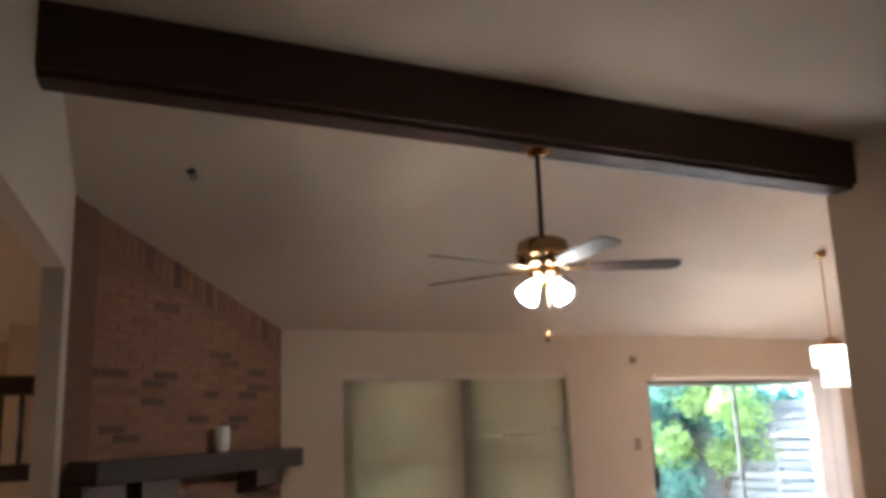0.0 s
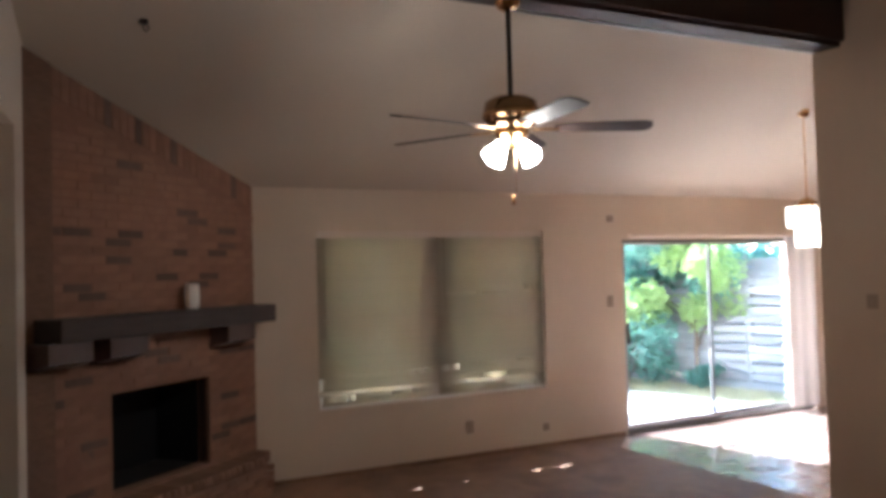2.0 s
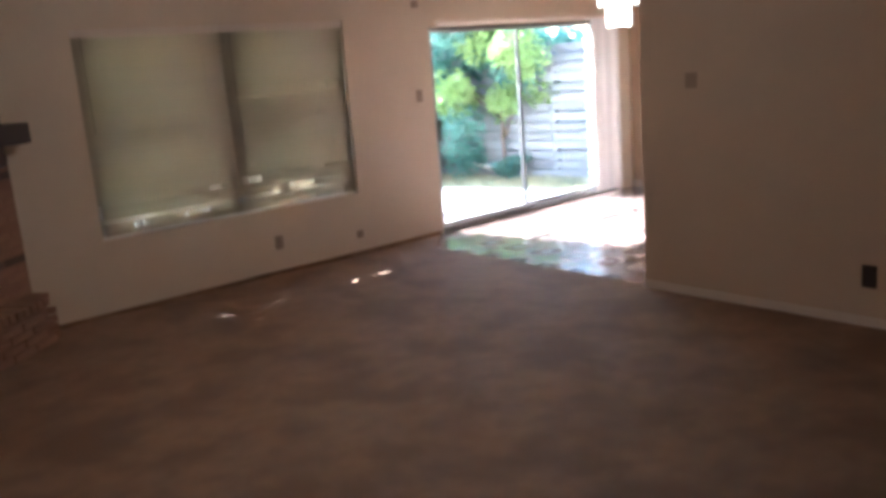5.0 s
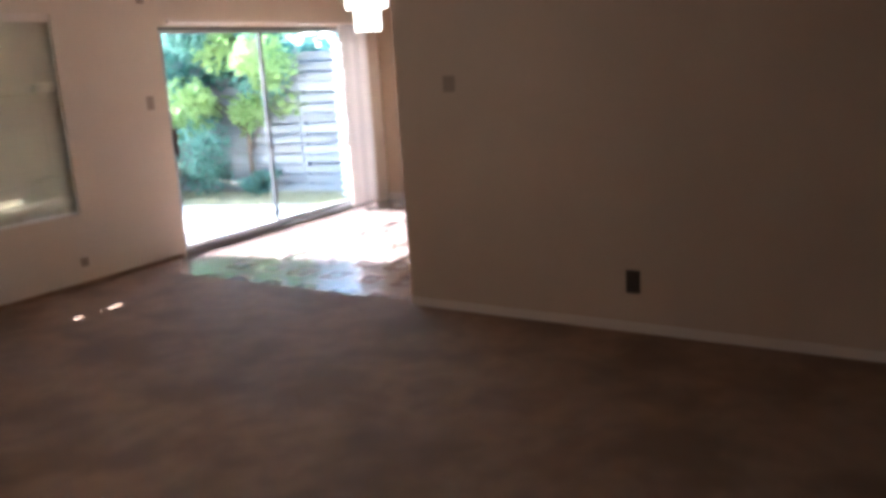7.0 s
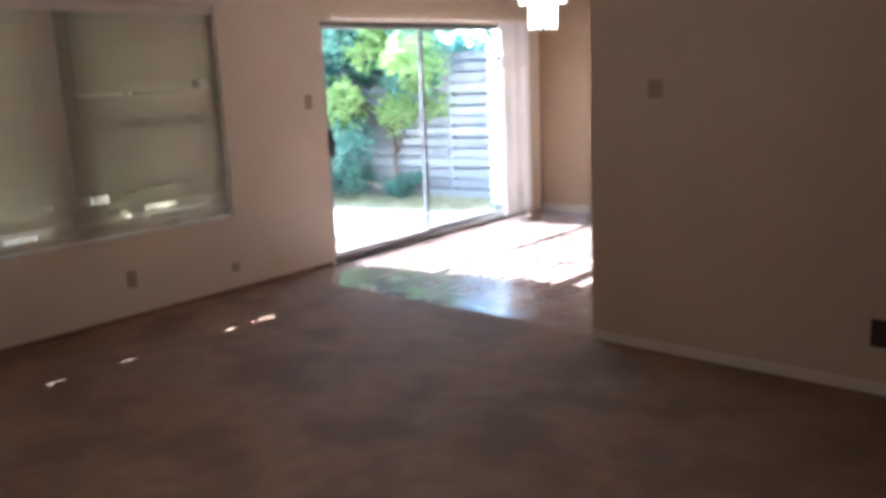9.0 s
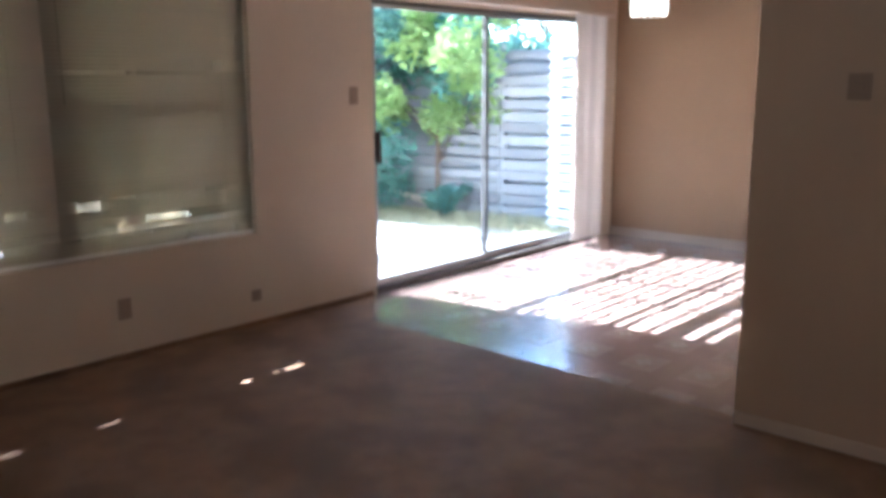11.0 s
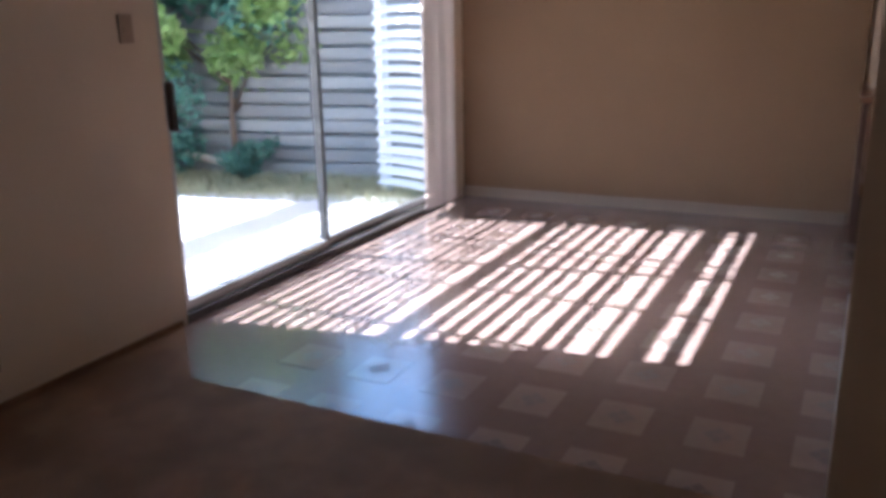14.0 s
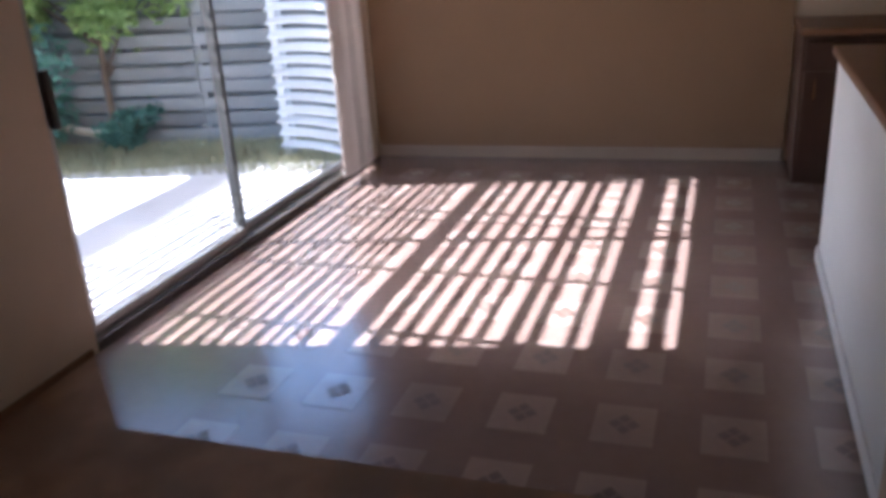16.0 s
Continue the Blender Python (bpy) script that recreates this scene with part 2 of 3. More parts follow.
def roof(x, y):
    """Height of the ceiling."""
    if y >= RIDGE_Y:
        return RIDGE_Z - (RIDGE_Z - EAVE_Z) * (y - RIDGE_Y) / (WY - RIDGE_Y)
    return NEAR_Z + (RIDGE_Z - NEAR_Z) * (y - NEAR_Y) / (RIDGE_Y - NEAR_Y) if y > NEAR_Y else NEAR_Z - 0.06 * (NEAR_Y - y)


# ---- structure ----
bm = prism_bm([(-3.0, -1.6), (RX, -1.6), (RX, 5.3), (CE, 5.3), (CE, 7.71), (7.46, WY), (1.9, WY), (1.9, 9.3), (-3.0, 9.3)], -0.10, 0.004)
thing("floor_carpet", bm, CARPET, "worn brown cut-pile carpet over the living room", "floor", "structure")
bm = prism_bm([(CE, 5.3), (RX, 5.3), (RX, 1.8), (10.9, 1.8), (10.9, WY + 0.12), (7.46, WY + 0.12), (7.46, WY), (CE, 7.71)], -0.10, 0.0)
vinyl = thing("floor_vinyl", bm, VINYL, "brown sheet vinyl floor printed with pale squares", "floor", "structure")

# window wall with its two openings
bm = bmesh.new()
t = 0.16
box_bm(1.5, WY, -0.1, WIN[0], WY + t, 2.75, 0, bm)
box_bm(WIN[0], WY, -0.1, WIN[1], WY + t, WIN[2], 0, bm)
box_bm(WIN[0], WY, WIN[3], WIN[1], WY + t, 2.75, 0, bm)
box_bm(WIN[1], WY, -0.1, DOOR[0], WY + t, 2.75, 0, bm)
box_bm(DOOR[0], WY, DOOR[2], DOOR[1], WY + t, 2.75, 0, bm)
box_bm(DOOR[1], WY, -0.1, 10.9, WY + t, 2.75, 0, bm)
wall_window = thing("wall_north", bm, WALL_LIT, "cream painted wall with a window and a sliding door", "wall", "structure")

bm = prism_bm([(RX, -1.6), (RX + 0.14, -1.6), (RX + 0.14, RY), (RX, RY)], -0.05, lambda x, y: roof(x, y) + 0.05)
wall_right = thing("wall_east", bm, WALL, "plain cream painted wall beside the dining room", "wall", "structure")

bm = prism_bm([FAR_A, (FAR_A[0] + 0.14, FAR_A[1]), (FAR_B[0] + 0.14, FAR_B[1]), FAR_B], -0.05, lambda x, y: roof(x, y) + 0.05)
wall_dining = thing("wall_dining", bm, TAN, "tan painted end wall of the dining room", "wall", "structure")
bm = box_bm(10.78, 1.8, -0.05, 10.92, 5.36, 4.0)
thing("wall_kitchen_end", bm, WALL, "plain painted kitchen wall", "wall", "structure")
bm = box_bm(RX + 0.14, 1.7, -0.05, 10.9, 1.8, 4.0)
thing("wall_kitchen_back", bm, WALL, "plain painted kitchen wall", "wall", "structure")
bm = prism_bm([(RX + 0.14, 5.17), (10.78, 5.17), (10.78, 5.276), (RX + 0.14, 5.276)], 2.25, lambda x, y: roof(x, y) + 0.05)
thing("wall_header", bm, WALL, "painted header over the opening to the kitchen", "wall", "structure")

# wall beside the hearth, with the opening to the hall
bm = bmesh.new()


def left_piece(y0, y1, z0, bm):
    prism_bm([(left_x(y0), y0), (left_x(y1), y1), (left_x(y1) - 0.12, y1), (left_x(y0) - 0.12, y0)], z0, lambda x, y: roof(x, y) + 0.05, bm)


left_piece(-1.6, 2.6, -0.05, bm)
for y0, y1 in ((2.6, NEAR_Y), (NEAR_Y, RIDGE_Y), (RIDGE_Y, 6.40)):
    left_piece(y0, y1, 2.63, bm)
left_piece(6.40, 6.76, -0.05, bm)
thing("wall_west", bm, OFFWHITE, "off-white painted wall with an opening to the hall", "wall", "structure")
bm = bmesh.new()
# the hole from x -2.4 to -1.2 is an unseen opening added to light the hall
for x0, x1, z0, z1 in ((-3.1, -2.4, -0.05, 4.0), (-2.4, -1.2, -0.05, 1.0), (-2.4, -1.2, 2.1, 4.0), (-1.2, 1.9, -0.05, 4.0)):
    box_bm(x0, 9.2, z0, x1, 9.3, z1, 0, bm)
box_bm(-3.1, -1.7, -0.05, -3.0, 9.3, 4.0, 0, bm)
box_bm(-3.1, -1.75, -0.05, RX + 0.2, -1.6, 4.0, 0, bm)
box_bm(1.78, 6.9, -0.05, 1.9, 9.2, 4.0, 0, bm)
thing("wall_hall", bm, WALL, "tan painted walls of the hall and the back of the room, with an unseen opening added for daylight", "wall", "structure")

# ceilings
bm = prism_bm([(-3.1, RIDGE_Y), (10.95, RIDGE_Y), (10.95, WY + 0.10), (-3.1, WY + 0.10)], roof, lambda x, y: roof(x, y) + 0.12)
bm2 = prism_bm([(-3.1, WY + 0.10), (1.9, WY + 0.10), (1.9, 9.35), (-3.1, 9.35)], 2.47, 2.6)
thing("ceiling_hall", bm2, CEIL, "flat ceiling at the end of the hall", "ceiling", "structure")
thing("ceiling_slope", bm, CEIL, "sloping off-white textured ceiling", "ceiling", "structure")
bm = bmesh.new()
for y0, y1 in ((-1.75, NEAR_Y), (NEAR_Y, RIDGE_Y)):
    prism_bm([(-3.1, y0), (10.95, y0), (10.95, y1), (-3.1, y1)], roof, lambda x, y: roof(x, y) + 0.12, bm)
thing("ceiling_near", bm, CEIL, "off-white textured ceiling on the near side of the beam", "ceiling", "structure")

# ridge beam with a light groove along its lower edges
beam = root("ceiling_beam", "long dark-stained wooden ridge beam under the ceiling", "beam")
part("timber", box_bm(left_x(5.1) - 0.02, 5.04, 3.28, RX + 0.01, 5.285, 3.66, 0.012), BEAM_WOOD, beam)
part("lower_board", box_bm(left_x(5.1) - 0.02, 5.075, 3.248, RX + 0.01, 5.25, 3.281, 0.006), BEAM_WOOD, beam)
part("trim_strip", box_bm(4.32, 5.268, 3.243, RX - 0.01, 5.288, 3.262, 0.003), ALU, beam, "thin pale strip along the beam")

# skirtings
bm = bmesh.new()
prism_bm([(RX - 0.012, -1.6), (RX, -1.6), (RX, RY), (RX - 0.012, RY)], 0.0, 0.06, bm)
thing("baseboard", bm, TRIM, "painted skirting board along the plain wall", "baseboard", "structure")
bm = prism_bm([(FAR_A[0] - 0.014, FAR_A[1] + 0.02), FAR_A, FAR_B, (FAR_B[0] - 0.014, FAR_B[1])], 0.0, 0.08)
thing("baseboard_dining", bm, TRIM_TAN, "painted skirting board along the dining wall", "baseboard", "structure")
bm = box_bm(3.62, WY - 0.012, 0.0, DOOR[0] - 0.04, WY, 0.03)
thing("baseboard_window", bm, CARPET, "narrow carpet turn-up along the window wall", "baseboard", "structure")

# ---- sliding door ----
door = root("door_1", "aluminium sliding glass patio door, closed", "door", kind="structure")
DX0, DX1, DZ = DOOR
DM = 8.765
part("track", box_bm(DX0, WY - 0.005, 0.0, DX1, WY + 0.11, 0.045, 0.006), BRONZE, door, "dark bottom track")
part("head_rail", box_bm(DX0, WY + 0.02, DZ - 0.03, DX1, WY + 0.11, DZ, 0.004), BRONZE, door)
part("jamb", box_bm(DX0, WY + 0.02, 0.04, DX0 + 0.03, WY + 0.11, DZ - 0.03, 0.004), ALU, door)
part("jamb", box_bm(DX1 - 0.03, WY + 0.02, 0.04, DX1, WY + 0.11, DZ - 0.03, 0.004), ALU, door)


def sash(x0, x1, y, name, first, second):
    s = part(name, box_bm(x0, y, 0.045, x1, y + 0.03, 0.095, 0.004), ALU, door)
    part("top_rail", box_bm(x0, y, DZ - 0.055, x1, y + 0.03, DZ - 0.03, 0.004), ALU, s)
    part("stile", box_bm(x0, y, 0.095, x0 + 0.03, y + 0.03, DZ - 0.055, 0.004), first, s)
    part("stile", box_bm(x1 - 0.03, y, 0.095, x1, y + 0.03, DZ - 0.055, 0.004), second, s)
    pane = part("pane", box_bm(x0 + 0.03, y + 0.012, 0.095, x1 - 0.03, y + 0.017, DZ - 0.055), GLASS, s)
    pane.visible_shadow = False
    return s


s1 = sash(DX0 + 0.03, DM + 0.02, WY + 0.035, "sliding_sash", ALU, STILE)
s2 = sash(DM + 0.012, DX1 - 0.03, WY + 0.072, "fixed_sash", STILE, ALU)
part("pull_handle", box_bm(DX0 + 0.045, WY + 0.0, 0.93, DX0 + 0.075, WY + 0.034, 1.16, 0.008), PLASTIC_DARK, s1, "dark pull handle")

# vertical blind drawn to the end of the door
vb = root("vertical_blind", "cream vertical vane blind stacked open beside the sliding door", "blind")
part("head_rail", box_bm(DX0 + 0.05, WY - 0.10, DZ + 0.02, DX1 + 0.12, WY - 0.045, DZ + 0.055, 0.005), TRIM, vb)
for k in range(11):
    bmv = bmesh.new()
    n = 6
    for j in range(n + 1):
        for z in (0.05, DZ + 0.02):
            u = (j / n - 0.5) * 0.085
            bmv.verts.new((0.012 * math.cos(math.pi * (j / n - 0.5)), u, z))
    bmv.verts.ensure_lookup_table()
    for j in range(n):
        bmv.faces.new((bmv.verts[2 * j], bmv.verts[2 * j + 2], bmv.verts[2 * j + 3], bmv.verts[2 * j + 1]))
    bmv.normal_update()
    bmesh.ops.solidify(bmv, geom=bmv.faces[:], thickness=0.0012)
    v = part("vane", bmv, VANE, vb)
    v.matrix_basis = pose(DX1 - 0.45 + 0.040 * k, WY - 0.072, 0, 0, 0, random.uniform(42, 80))

bm = box_bm(DX1 + 0.005, WY - 0.018, 0.0, DX1 + 0.075, WY, DZ + 0.02, 0.004)
thing("trim", bm, TRIM, "painted trim beside the sliding door", "trim", "structure")

# ---- window with two closed blinds ----
window = root("window_1", "wide double window behind closed cream blinds", "window", kind="structure")
WX0, WX1, WZ0, WZ1 = WIN
WM = 0.5 * (WX0 + WX1)
part("window_sill", box_bm(WX0 + 0.002, WY + 0.004, WZ0 - 0.02, WX1 - 0.002, WY + 0.10, WZ0 + 0.004, 0.003), TRIM, window, "narrow painted sill")
part("mullion", box_bm(WM - 0.05, WY + 0.10, WZ0 + 0.004, WM + 0.05, WY + 0.14, WZ1, 0.004), TRIM, window)
for x0, x1 in ((WX0, WM - 0.05), (WM + 0.05, WX1)):
    fr = part("window_frame", box_bm(x0, WY + 0.10, WZ0, x1, WY + 0.14, WZ0 + 0.04, 0.004), ALU, window)
    part("frame_top", box_bm(x0, WY + 0.10, WZ1 - 0.04, x1, WY + 0.14, WZ1, 0.004), ALU, fr)
    part("frame_side", box_bm(x0, WY + 0.10, WZ0 + 0.04, x0 + 0.06, WY + 0.14, WZ1 - 0.04, 0.004), ALU, fr)
    part("frame_side", box_bm(x1 - 0.06, WY + 0.10, WZ0 + 0.04, x1, WY + 0.14, WZ1 - 0.04, 0.004), ALU, fr)
    part("meeting_rail", box_bm(x0 + 0.06, WY + 0.10, 1.29, x1 - 0.06, WY + 0.14, 1.37, 0.004), ALU, fr)
    for z0, z1 in ((WZ0 + 0.04, 1.29), (1.37, WZ1 - 0.04)):
        p = part("pane", box_bm(x0 + 0.06, WY + 0.118, z0, x1 - 0.06, WY + 0.122, z1), GLASS, fr)
        p.visible_shadow = False


# places where slats are bent open: along the wall, half width, height, half height, degrees
BENT = ((6.345, 0.075, 1.585, 0.035, 34), (5.76, 0.03, 1.545, 0.015, 34), (5.47, 0.06, 0.85, 0.03, 36), (5.95, 0.22, 0.872, 0.012, 30),
        (5.92, 0.13, 0.742, 0.035, 36), (6.20, 0.16, 0.625, 0.02, 30), (5.10, 0.05, 0.845, 0.025, 34), (4.92, 0.10, 0.69, 0.05, 34),
        (4.43, 0.04, 0.65, 0.03, 34), (5.62, 0.20, 0.68, 0.012, 28), (4.14, 0.02, 0.72, 0.12, 40))


def slat_mesh(x0, x1):
    """A length of curved slat."""
    bmv = bmesh.new()
    for j in range(4):
        for x in (x0, x1):
            bmv.verts.new((x, (j / 3 - 0.5) * 0.033, 0.0025 * math.cos(math.pi * (j / 3 - 0.5))))
    bmv.verts.ensure_lookup_table()
    for j in range(3):
        bmv.faces.new((bmv.verts[2 * j], bmv.verts[2 * j + 1], bmv.verts[2 * j + 3], bmv.verts[2 * j + 2]))
    bmv.normal_update()
    bmesh.ops.solidify(bmv, geom=bmv.faces[:], thickness=0.0006)
    return mesh_of("slat", bmv, BLIND, True)


def mini_blind(x0, x1):
    b = root("mini_blind", "closed cream horizontal mini blind in the window", "blind", group="window blinds")
    part("head_rail", box_bm(x0, WY + 0.018, WZ1 - 0.06, x1, WY + 0.065, WZ1 - 0.001, 0.003), TRIM, b)
    part("bottom_rail", box_bm(x0, WY + 0.03, WZ0 + 0.006, x1, WY + 0.058, WZ0 + 0.026, 0.004), CERAMIC, b, "white bottom rail")
    me = slat_mesh(x0 + 0.001, x1 - 0.001)
    z, step = WZ0 + 0.04, 0.0215
    while z < WZ1 - 0.045:
        tilt = -40 if abs(z - 0.705) < 0.022 else 82
        bent = sorted((max(x0, xc - half), min(x1, xc + half), turn) for xc, half, zc, dz, turn in BENT if abs(z - zc) < dz and x0 < xc < x1)
        if bent and tilt > 0:
            x = x0 + 0.001
            for a, b_end, turn in bent:
                if a - x > 0.004:
                    piece("slat", slat_mesh(x, a), b, pose(0, WY + 0.040, z, -tilt, 0, 0))
                a = max(a, x)
                if b_end - a > 0.004:
                    piece("slat", slat_mesh(a, b_end), b, pose(0, WY + 0.040, z, turn - tilt, 0, 0))
                x = max(x, b_end)
            if x1 - 0.001 - x > 0.004:
                piece("slat", slat_mesh(x, x1 - 0.001), b, pose(0, WY + 0.040, z, -tilt, 0, 0))
        else:
            piece("slat", me, b, pose(0, WY + 0.040, z, -tilt, 0, 0))
        z += step
    for f in (0.15, 0.85):
        x = x0 + f * (x1 - x0)
        part("ladder_cord", tube_bm([(x, WY + 0.028, WZ0 + 0.02), (x, WY + 0.028, WZ1 - 0.05)], 0.0012, 5), BLIND, b)
    part("wand", tube_bm([(x0 + 0.07, WY + 0.015, WZ1 - 0.06), (x0 + 0.072, WY + 0.012, WZ1 - 0.75)], 0.004, 6), GLASS, b)
    return b


mini_blind(WX0 + 0.002, WM - 0.001)
mini_blind(WM + 0.001, WX1 - 0.002)


# ---- fireplace ----
A40 = radians(40)
FD = Vector((-math.cos(A40), -math.sin(A40), 0))      # along the brick face, from the window wall
FN = Vector((math.sin(A40), -math.cos(A40), 0))       # out of the face
FP = Vector((3.545, 8.16, 0))
FW = 2.27
FM = Matrix(((FD.x, FN.x, 0, FP.x), (FD.y, FN.y, 0, FP.y), (0, 0, 1, 0), (0, 0, 0, 1)))


def face_top(u):
    p = FP + FD * u
    return roof(p.x, p.y) - 0.012


FIRE = (0.60, 1.60, 0.34, 1.00)      # firebox opening along u, and heights
HEARTH_Z = 0.32
fire = root("fireplace", "tall corner fireplace of tan and brown brick with a dark firebox", "fireplace")
fire.matrix_basis = Matrix(((-FD.x, -FN.x, 0, FP.x), (-FD.y, -FN.y, 0, FP.y), (0, 0, 1, 0), (0, 0, 0, 1)))
# inside this thing: x runs back along the face as -u, y as -v


def uv(u0, v0, z0, u1, v1, z1, bevel=0.0, bm=None):
    return box_bm(-u1, -v1, z0, -u0, -v0, z1, bevel, bm)


def slope_prism(u0, u1, v0, v1, z0, drop=0.0, bm=None):
    return prism_bm([(-u0, -v0), (-u1, -v0), (-u1, -v1), (-u0, -v1)], z0, lambda x, y: face_top(-x) - drop, bm)


core = part("core", slope_prism(0.0, FIRE[0], -0.10, 0.0165, 0.0), MORTAR, fire, "recessed mortar joints")
part("core", slope_prism(FIRE[1], FW, -0.10, 0.0165, 0.0), MORTAR, fire)
part("core", slope_prism(FIRE[0], FIRE[1], -0.10, 0.0165, FIRE[3]), MORTAR, fire)
part("core", uv(FIRE[0], -0.10, 0.0, FIRE[1], 0.0165, FIRE[2]), MORTAR, fire)
part("firebox_back", uv(FIRE[0] - 0.02, -0.52, FIRE[2] - 0.02, FIRE[1] + 0.02, -0.50, FIRE[3] + 0.02), SOOT, fire, "sooty black firebox")
part("firebox_side", uv(FIRE[0] - 0.02, -0.50, FIRE[2] - 0.02, FIRE[0], -0.02, FIRE[3] + 0.02), SOOT, fire)
part("firebox_side", uv(FIRE[1], -0.50, FIRE[2] - 0.02, FIRE[1] + 0.02, -0.02, FIRE[3] + 0.02), SOOT, fire)
part("firebox_floor", uv(FIRE[0], -0.50, FIRE[2] - 0.02, FIRE[1], -0.102, FIRE[2]), SOOT, fire)
part("firebox_roof", uv(FIRE[0], -0.50, FIRE[3], FIRE[1], -0.102, FIRE[3] + 0.02), SOOT, fire)
# raised hearth with a cut corner
hp = [(0.0, 0.0), (0.0, 0.10), (0.16, 0.24), (FW, 0.24), (FW, 0.0)]
part("hearth_core", prism_bm([(-u, -max(0.001, v - 0.012)) for u, v in hp], 0.0, HEARTH_Z - 0.055), MORTAR, fire)

BL, BH, JT = 0.225, 0.050, 0.009
brick_me = mesh_of("brick", box_bm(-BL / 2, -0.02, -BH / 2, BL / 2, 0.0, BH / 2, 0.002), BRICK)
brick_dark_me = mesh_of("brick", box_bm(-BL / 2, -0.02, -BH / 2, BL / 2, 0.0, BH / 2, 0.002), BRICK_DARK)
half_me = mesh_of("brick", box_bm(-BL / 4 + 0.003, -0.02, -BH / 2, BL / 4 - 0.003, 0.0, BH / 2, 0.002), BRICK)
rest = bmesh.new()
made = 0
SOLDIER = 0.19
row = 0
z = HEARTH_Z + BH / 2 + JT / 2
face_bricks = []
while z < 3.4:
    u = BL / 2 if row % 2 == 0 else 0.0
    while u < FW + 0.05:
        w = BL
        uc = u
        if u - BL / 2 < 0:
            w, uc = BL / 2 - 0.006, BL / 4 + 0.003
        elif u + BL / 2 > FW:
            w, uc = BL / 2 - 0.006, FW - BL / 4
        lo, hi = uc - w / 2, uc + w / 2
        clear = min(face_top(lo), face_top(hi)) - SOLDIER > z + BH / 2
        inside = hi > FIRE[0] and lo < FIRE[1] and z - BH / 2 < FIRE[3] - 0.005
        if clear and not inside and lo > -0.01 and hi < FW + 0.02:
            face_bricks.append((uc, z, w))
        u += BL + JT
    row += 1
    z += BH + JT
face_bricks.sort(key=lambda b: b[1])
for uc, z, w in face_bricks:
    proud = random.uniform(-0.003, 0.004)
    dark = random.random() < 0.10
    if made < 240:
        piece("brick", half_me if w < BL * 0.8 else (brick_dark_me if dark else brick_me), fire,
              pose(-uc, proud, z, random.uniform(-0.6, 0.6), random.uniform(-0.5, 0.5), random.uniform(-0.6, 0.6)))
        made += 1
    else:
        before = len(rest.faces)
        rest.from_mesh(half_me if w < BL * 0.8 else brick_me)
        rest.verts.ensure_lookup_table()
        for v in rest.verts[-len((half_me if w < BL * 0.8 else brick_me).vertices):]:
            v.co += Vector((-uc, proud, z))
        if dark:
            rest.faces.ensure_lookup_table()
            for f in rest.faces[before:]:
                f.material_index = 1
u = 0.036
while u < FW:
    w = 0.062
    b = prism_bm([(-u + w / 2, 0.012), (-u - w / 2, 0.012), (-u - w / 2, -0.021), (-u + w / 2, -0.021)],
                 lambda x, y: face_top(-x) - SOLDIER + 0.008, lambda x, y: face_top(-x) - 0.004)
    part("soldier_brick", b, BRICK_DARK if random.random() < 0.12 else BRICK, fire)
    u += w + JT
tagged(part("upper_bricks", rest, [BRICK, BRICK_DARK], fire), kind="stuff")
# hearth bricks: front courses and a top of bricks on edge
for r in range(4):
    zc = 0.03 + r * (BH + JT)
    if zc + BH / 2 > HEARTH_Z - 0.055:
        break
    u = 0.26 + (r % 2) * 0.1
    while u < FW:
        piece("brick", brick_me, fire, pose(-u, -0.24, zc, 0, 0, 0))
        u += BL + JT
    piece("brick", half_me, fire, pose(-0.085, -0.175, zc, 0, 0, -41))
edge_me = mesh_of("hearth_brick", box_bm(-0.031, -0.25, HEARTH_Z - 0.055, 0.031, 0.0, HEARTH_Z, 0.005), BRICK)
short_me = mesh_of("hearth_brick", box_bm(-0.031, -0.15, HEARTH_Z - 0.055, 0.031, 0.0, HEARTH_Z, 0.005), BRICK)
u = 0.035
while u < FW:
    piece("hearth_brick", short_me if u < 0.13 else edge_me, fire, pose(-u, random.uniform(-0.004, 0.002) - 0.002, random.uniform(-0.002, 0.002)))
    u += 0.073
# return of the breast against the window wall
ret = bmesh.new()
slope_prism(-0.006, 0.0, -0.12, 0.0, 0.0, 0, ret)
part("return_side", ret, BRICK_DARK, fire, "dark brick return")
pier = bmesh.new()
slope_prism(2.07, FW + 0.02, 0.012, 0.030, HEARTH_Z, 0.0, pier)
part("end_pier", pier, BRICK_PIER, fire, "darker brick pier at the end of the face")
# mantel on corbels
mt = part("mantel", uv(0.02, 0.0, 1.385, 2.22, 0.25, 1.525, 0.014), MANTEL_WOOD, fire, "rough dark wooden mantel beam")
for uc in (0.42, 1.62, 2.10):
    cb = prism_bm([(-0.17, -0.01), (0.17, -0.01), (0.17, -0.20), (-0.17, -0.20)], lambda x, y: 1.26 if y < -0.1 else 1.21, 1.384)
    c = part("corbel", cb, DARK_WOOD, fire, "dark corbel under the mantel")
    c.matrix_basis = pose(-uc, 0, 0)

jp = FP + FD * 0.92 + FN * 0.13
jar = thing("jar", lathe_bm([(0.038, 0.0), (0.05, 0.02), (0.055, 0.09), (0.052, 0.15), (0.046, 0.185), (0.040, 0.185), (0.038, 0.17)], 24), CERAMIC,
            "white ceramic jar on the mantel", "jar", smooth=True)
jar.matrix_basis = pose(jp.x, jp.y, 1.526)


# ---- ceiling fan ----
FX, FY = 4.244, 5.16
fan = root("ceiling_fan", "dark and brass ceiling fan with four lit glass shades", "ceiling fan", (FX, FY, -0.082))
